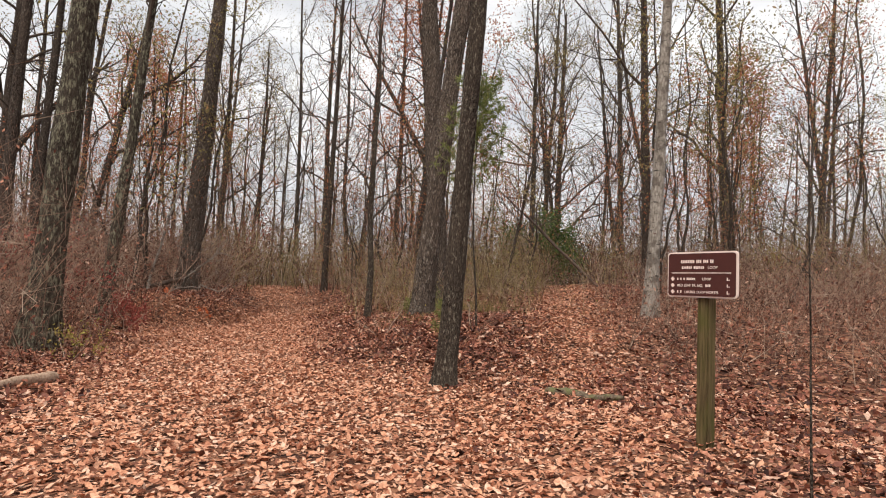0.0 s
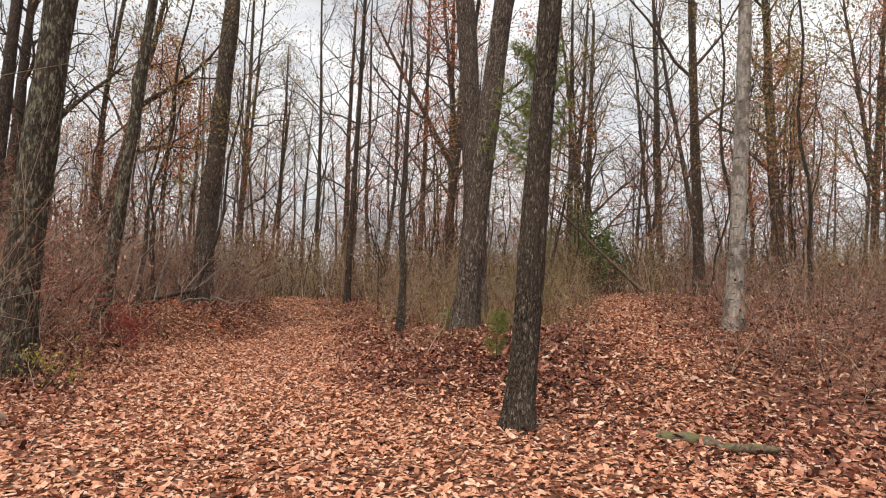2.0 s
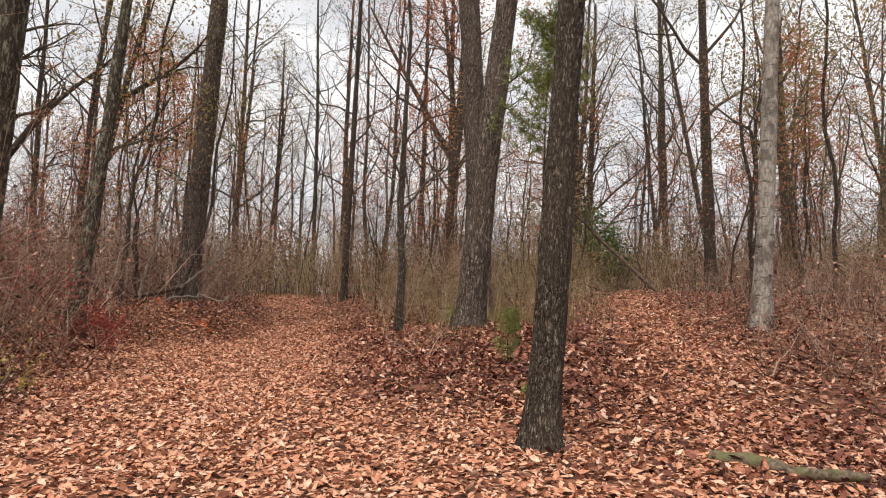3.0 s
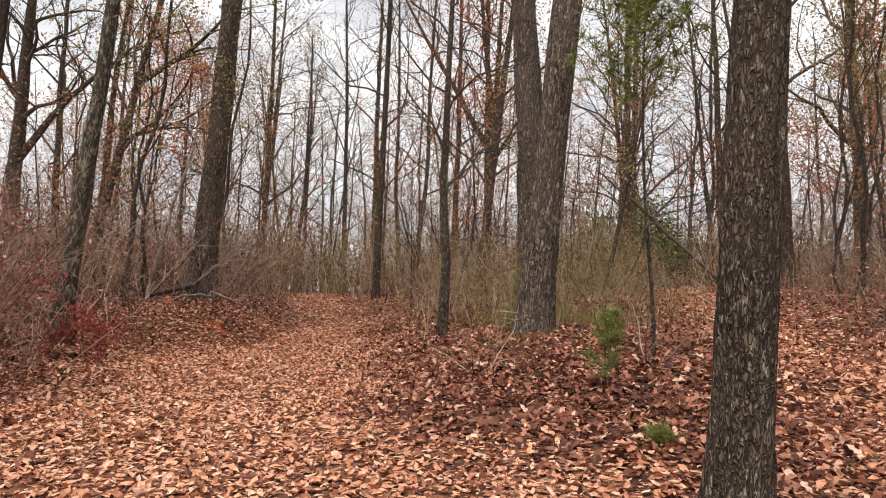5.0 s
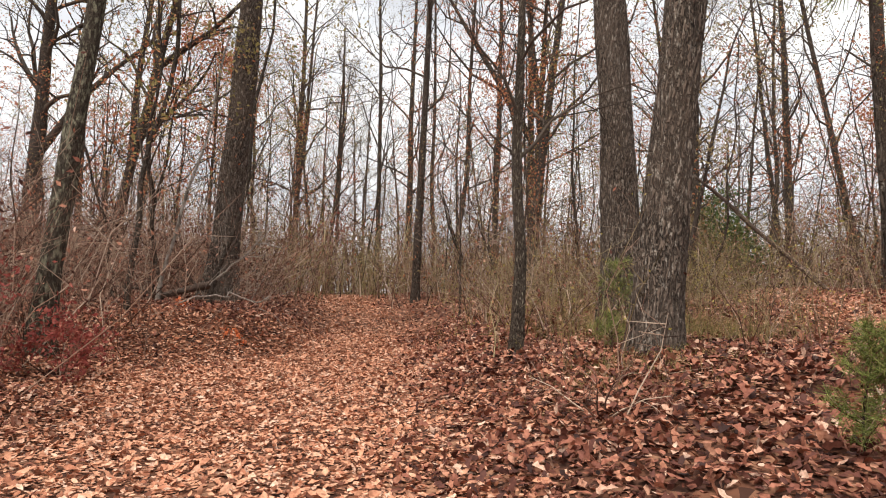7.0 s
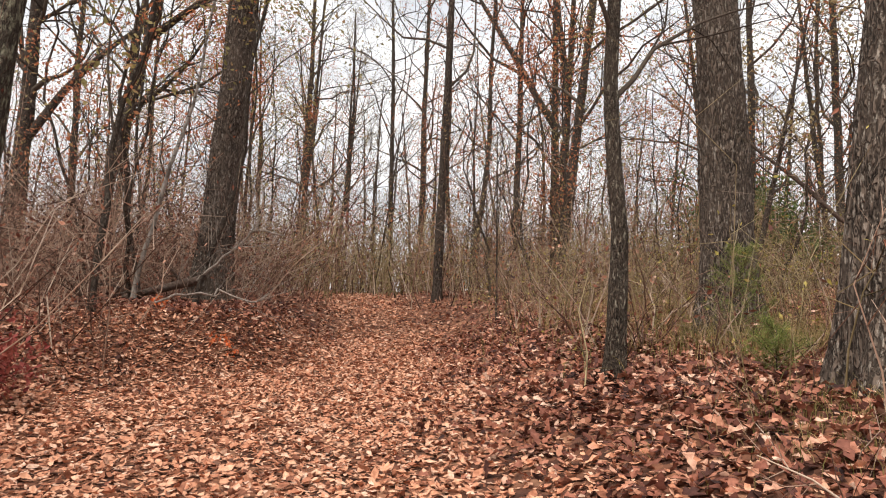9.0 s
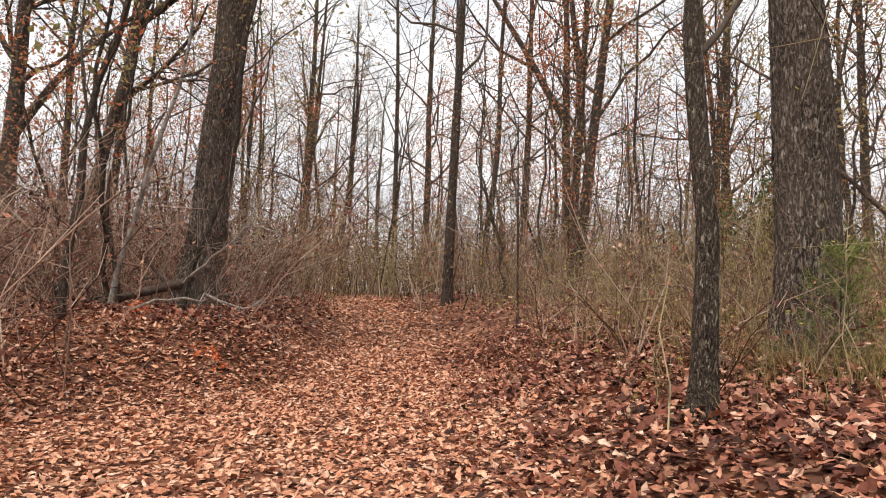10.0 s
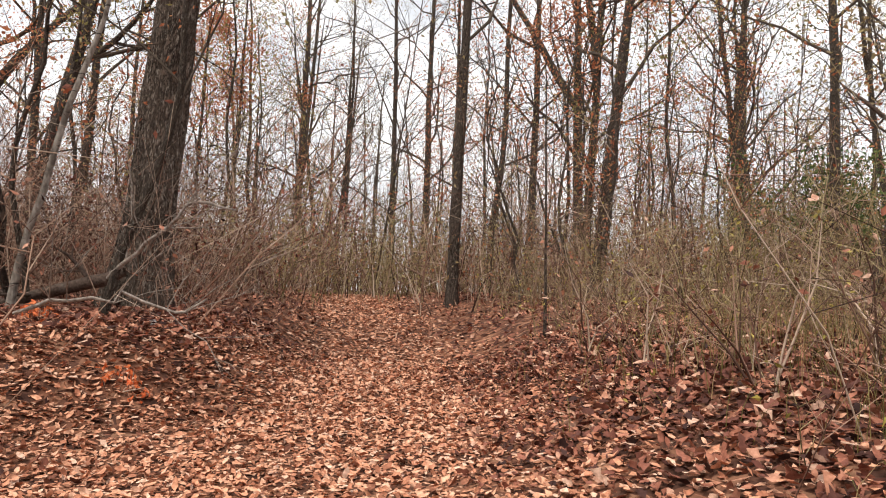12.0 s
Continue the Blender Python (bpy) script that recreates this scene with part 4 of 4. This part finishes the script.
# ---- logs and fallen branches ----
def fallen(name, label, a, b, r, material, seed, side=0, kink=0.012, category="log"):
    rg = np.random.default_rng(seed)
    k = 14
    t = np.linspace(0, 1, k)
    xy = np.array(a[:2])[None] * (1 - t[:, None]) + np.array(b[:2])[None] * t[:, None]
    xy += np.cumsum(rg.normal(0, kink, (k, 2)), 0)
    z = terrain(xy[:, 0], xy[:, 1]) + 0.6 * r + (a[2] * (1 - t) + b[2] * t) + np.cumsum(rg.normal(0, max(kink - 0.012, 0), k))
    axis = np.stack([xy[:, 0], xy[:, 1], z], -1)
    rad = r * (1 - 0.45 * t) * (1 + rg.normal(0, 0.07, k))
    rad[0] *= 0.75
    rad[-1] *= 0.5
    v, f = trunk_tube(rg, axis, rad, 12, 0.05, 0.0)
    o = axis[0]
    thing = new(name)
    thing.location = tuple(o)
    tagged(thing, label, category)
    part("stem", v - o, f, material, thing)
    for i in range(side):
        u = rg.uniform(0.2, 0.95)
        j = int(u * (k - 1))
        store, tips = {}, []
        d = unit(axis[min(j + 1, k - 1)] - axis[j - 1])
        w = rotate_away(rg, d, radians(rg.uniform(30, 70)))
        w[2] = abs(w[2]) * 0.8 + 0.1
        ramify(rg, axis[j], unit(w), rg.uniform(0.5, 1.5), rad[j] * 0.4, 2, 4, store, tips, 0.8)
        vv, ff = tube_set(store, 7)
        part("side_branch", vv - o, ff, material, thing)
    return thing


fallen("fallen_log", "short mossy log lying on fallen leaves", (1.5, 9.05, 0.0), (2.2, 8.2, 0.0), 0.085, LOG_MOSSY, 81, 0, 0.03)
fallen("fallen_log", "bleached broken log at the trail's side", (-5.15, 8.9, 0.06), (-5.5, 7.4, 0.0), 0.075, LOG_PALE, 82, 0)
fallen("fallen_branch", "long dead branch with bare twigs leaning in the brush", (-8.7, 22.75, 0.5), (-11.3, 22.1, -0.3), 0.085, LOG_DARK, 83, 12, 0.05, category="branch")
fallen("leaning_dead_stem", "thin dead stem leaning across the brush", (6.7, 27.9, 0.0), (2.6, 28.6, 4.4), 0.075, LOG_DARK, 84, 3, category="branch")


fallen("fallen_branch", "weathered grey dead bough propped against the oak", (-8.8, 22.4, 0.5), (-6.9, 22.2, 2.0), 0.028, LOG_GREY, 85, 12, 0.04, category="branch")
fallen("fallen_branch", "bare grey dead bough sprawled in the brush", (-8.4, 20.6, 0.3), (-6.9, 21.4, 0.8), 0.022, LOG_GREY, 86, 8, 0.05, category="branch")


def wiry_shrub(x, y, height, seed):
    s = shrub("bare wiry shrub with a few withered leaves", x, y, height, 1.3, 6, LITTER_BANK, 26, 0.075, seed, "wiry_shrub")
    return tagged(s, group="wiry shrubs on the bank")


for i, (x, y, hh) in enumerate(((-2.0, 19.6, 1.3), (-1.4, 18.7, 1.0), (-1.0, 20.1, 1.5), (-2.5, 21.2, 1.2), (-0.8, 18.2, 0.9), (-2.9, 22.6, 1.4), (-0.2, 21.5, 1.3), (-1.2, 13.6, 0.7), (0.7, 13.2, 0.8), (3.6, 12.4, 0.9))):
    wiry_shrub(x, y, hh, 90 + i)
for i, (x, y) in enumerate(((-7.5, 20.8), (-8.9, 21.4))):
    shrub("tiny seedling with bright orange leaves", x, y, 0.28, 0.3, 5, LEAF_ORANGE, 60, 0.075, 110 + i, "seedling")


def stone(label, x, y, size, seed):
    bm = bmesh.new()
    bmesh.ops.create_icosphere(bm, subdivisions=3, radius=1.0)
    for v in bm.verts:
        v.co *= 1 + 0.22 * noise.noise(v.co * 1.3 + Vector((seed, 0, 0))) + 0.05 * noise.noise(v.co * 5)
        v.co = Vector((v.co.x * size, v.co.y * size * 0.8, v.co.z * size * 0.6))
    me = bpy.data.meshes.new("stone")
    for f in bm.faces:
        f.smooth = True
    bm.to_mesh(me)
    bm.free()
    me.materials.append(STONE)
    ob = new("stone", me)
    ob.location = (x, y, ground_z(x, y) + 0.25 * size)
    return tagged(ob, label, "stone")


stone("small pale stone at the foot of the oak", -8.0, 22.1, 0.09, 3)


# ---- leaf litter ----
def litter(name, label, count, xr, yr, accept, size, material, shape, tip, raise_by):
    x, y = scatter(rng, count, xr, yr, accept)
    s = rng.uniform(0.65, 1.25, len(x)) * size
    bare = rng.uniform(0, 1, len(x)) < hollow(x, y) * 0.6
    x, y, s = x[~bare], y[~bare], s[~bare]
    z = terrain(x, y) + rng.uniform(0.0, raise_by, len(x))
    v, f = blades(rng, np.stack([x, y, z], -1), s, shape, tip)
    return tagged(new(name, make_mesh(name, v, f, material)), label, "leaves", kind="stuff")


def wedge(x, y):
    """The part of the floor that the walk looks over."""
    y = np.maximum(y, 4)
    return (x > -4 - 0.75 * y) & (x < 3.2 + 0.62 * y)


def corridor(x, y):
    """Close to the line walked, where the floor is seen from near by."""
    return 1 - 0.85 * smooth_step(3.4 + 2 * smooth_step(14, 8, y), 7, np.abs(x - trail_x(y)))


def trail(x, y):
    return bank_openness(x, y) * wedge(x, y)


def bank(x, y):
    return (1 - bank_openness(x, y)) * wedge(x, y) * corridor(x, y)


litter("trail_leaves", "thick carpet of orange-tan oak leaves on the trail", 26000, (-10, 6), (1.0, 25), lambda x, y: trail(x, y) * (1 - 0.6 * (x > 1.2)), 0.092, LITTER_TRAIL, CURLED, 0.55, 0.045)
litter("bank_leaves", "loose brown and rust oak leaves on the bank", 21000, (-11, 6), (1.0, 24), bank, 0.1, LITTER_BANK, LOBED, 0.8, 0.1)
litter("trail_leaf_pieces", "broken curled leaves lying on the trail", 42000, (-10, 6), (1.0, 25), trail, 0.06, LITTER_TRAIL, CURLED, 0.6, 0.04)
litter("trail_leaf_layer", "crushed leaf pieces bedded into the trail", 52000, (-10, 6), (-4, 26), trail, 0.08, LITTER_TRAIL, PLAIN, 0.3, 0.025)
litter("bank_leaf_pieces", "smaller curled leaves scattered over the bank", 22000, (-11, 6), (1.0, 25), bank, 0.075, LITTER_BANK, CURLED, 0.8, 0.08)
litter("bank_leaf_layer", "older leaves bedded into the bank", 44000, (-12, 7), (-4, 25), bank, 0.095, LITTER_BANK, PLAIN, 0.5, 0.04)
litter("trail_leaves_beyond", "orange-tan leaves on the trail ahead", 22000, (-13, 10), (6, 37), lambda x, y: trail(x, y) * np.maximum(smooth_step(19, 24, y), x > 1), 0.11, LITTER_TRAIL, PLAIN, 0.45, 0.045)
litter("far_leaves", "fallen leaves covering the far forest floor", 56000, (-30, 26), (-4, 50), lambda x, y: (1 - bank_openness(x, y)) * wedge(x, y) * np.maximum(smooth_step(3, 6, np.abs(x - trail_x(y))), smooth_step(18, 21, y)) * (1 - 0.8 * smooth_step(25, 45, y)), 0.13, LITTER_BANK, PLAIN, 0.65, 0.09)
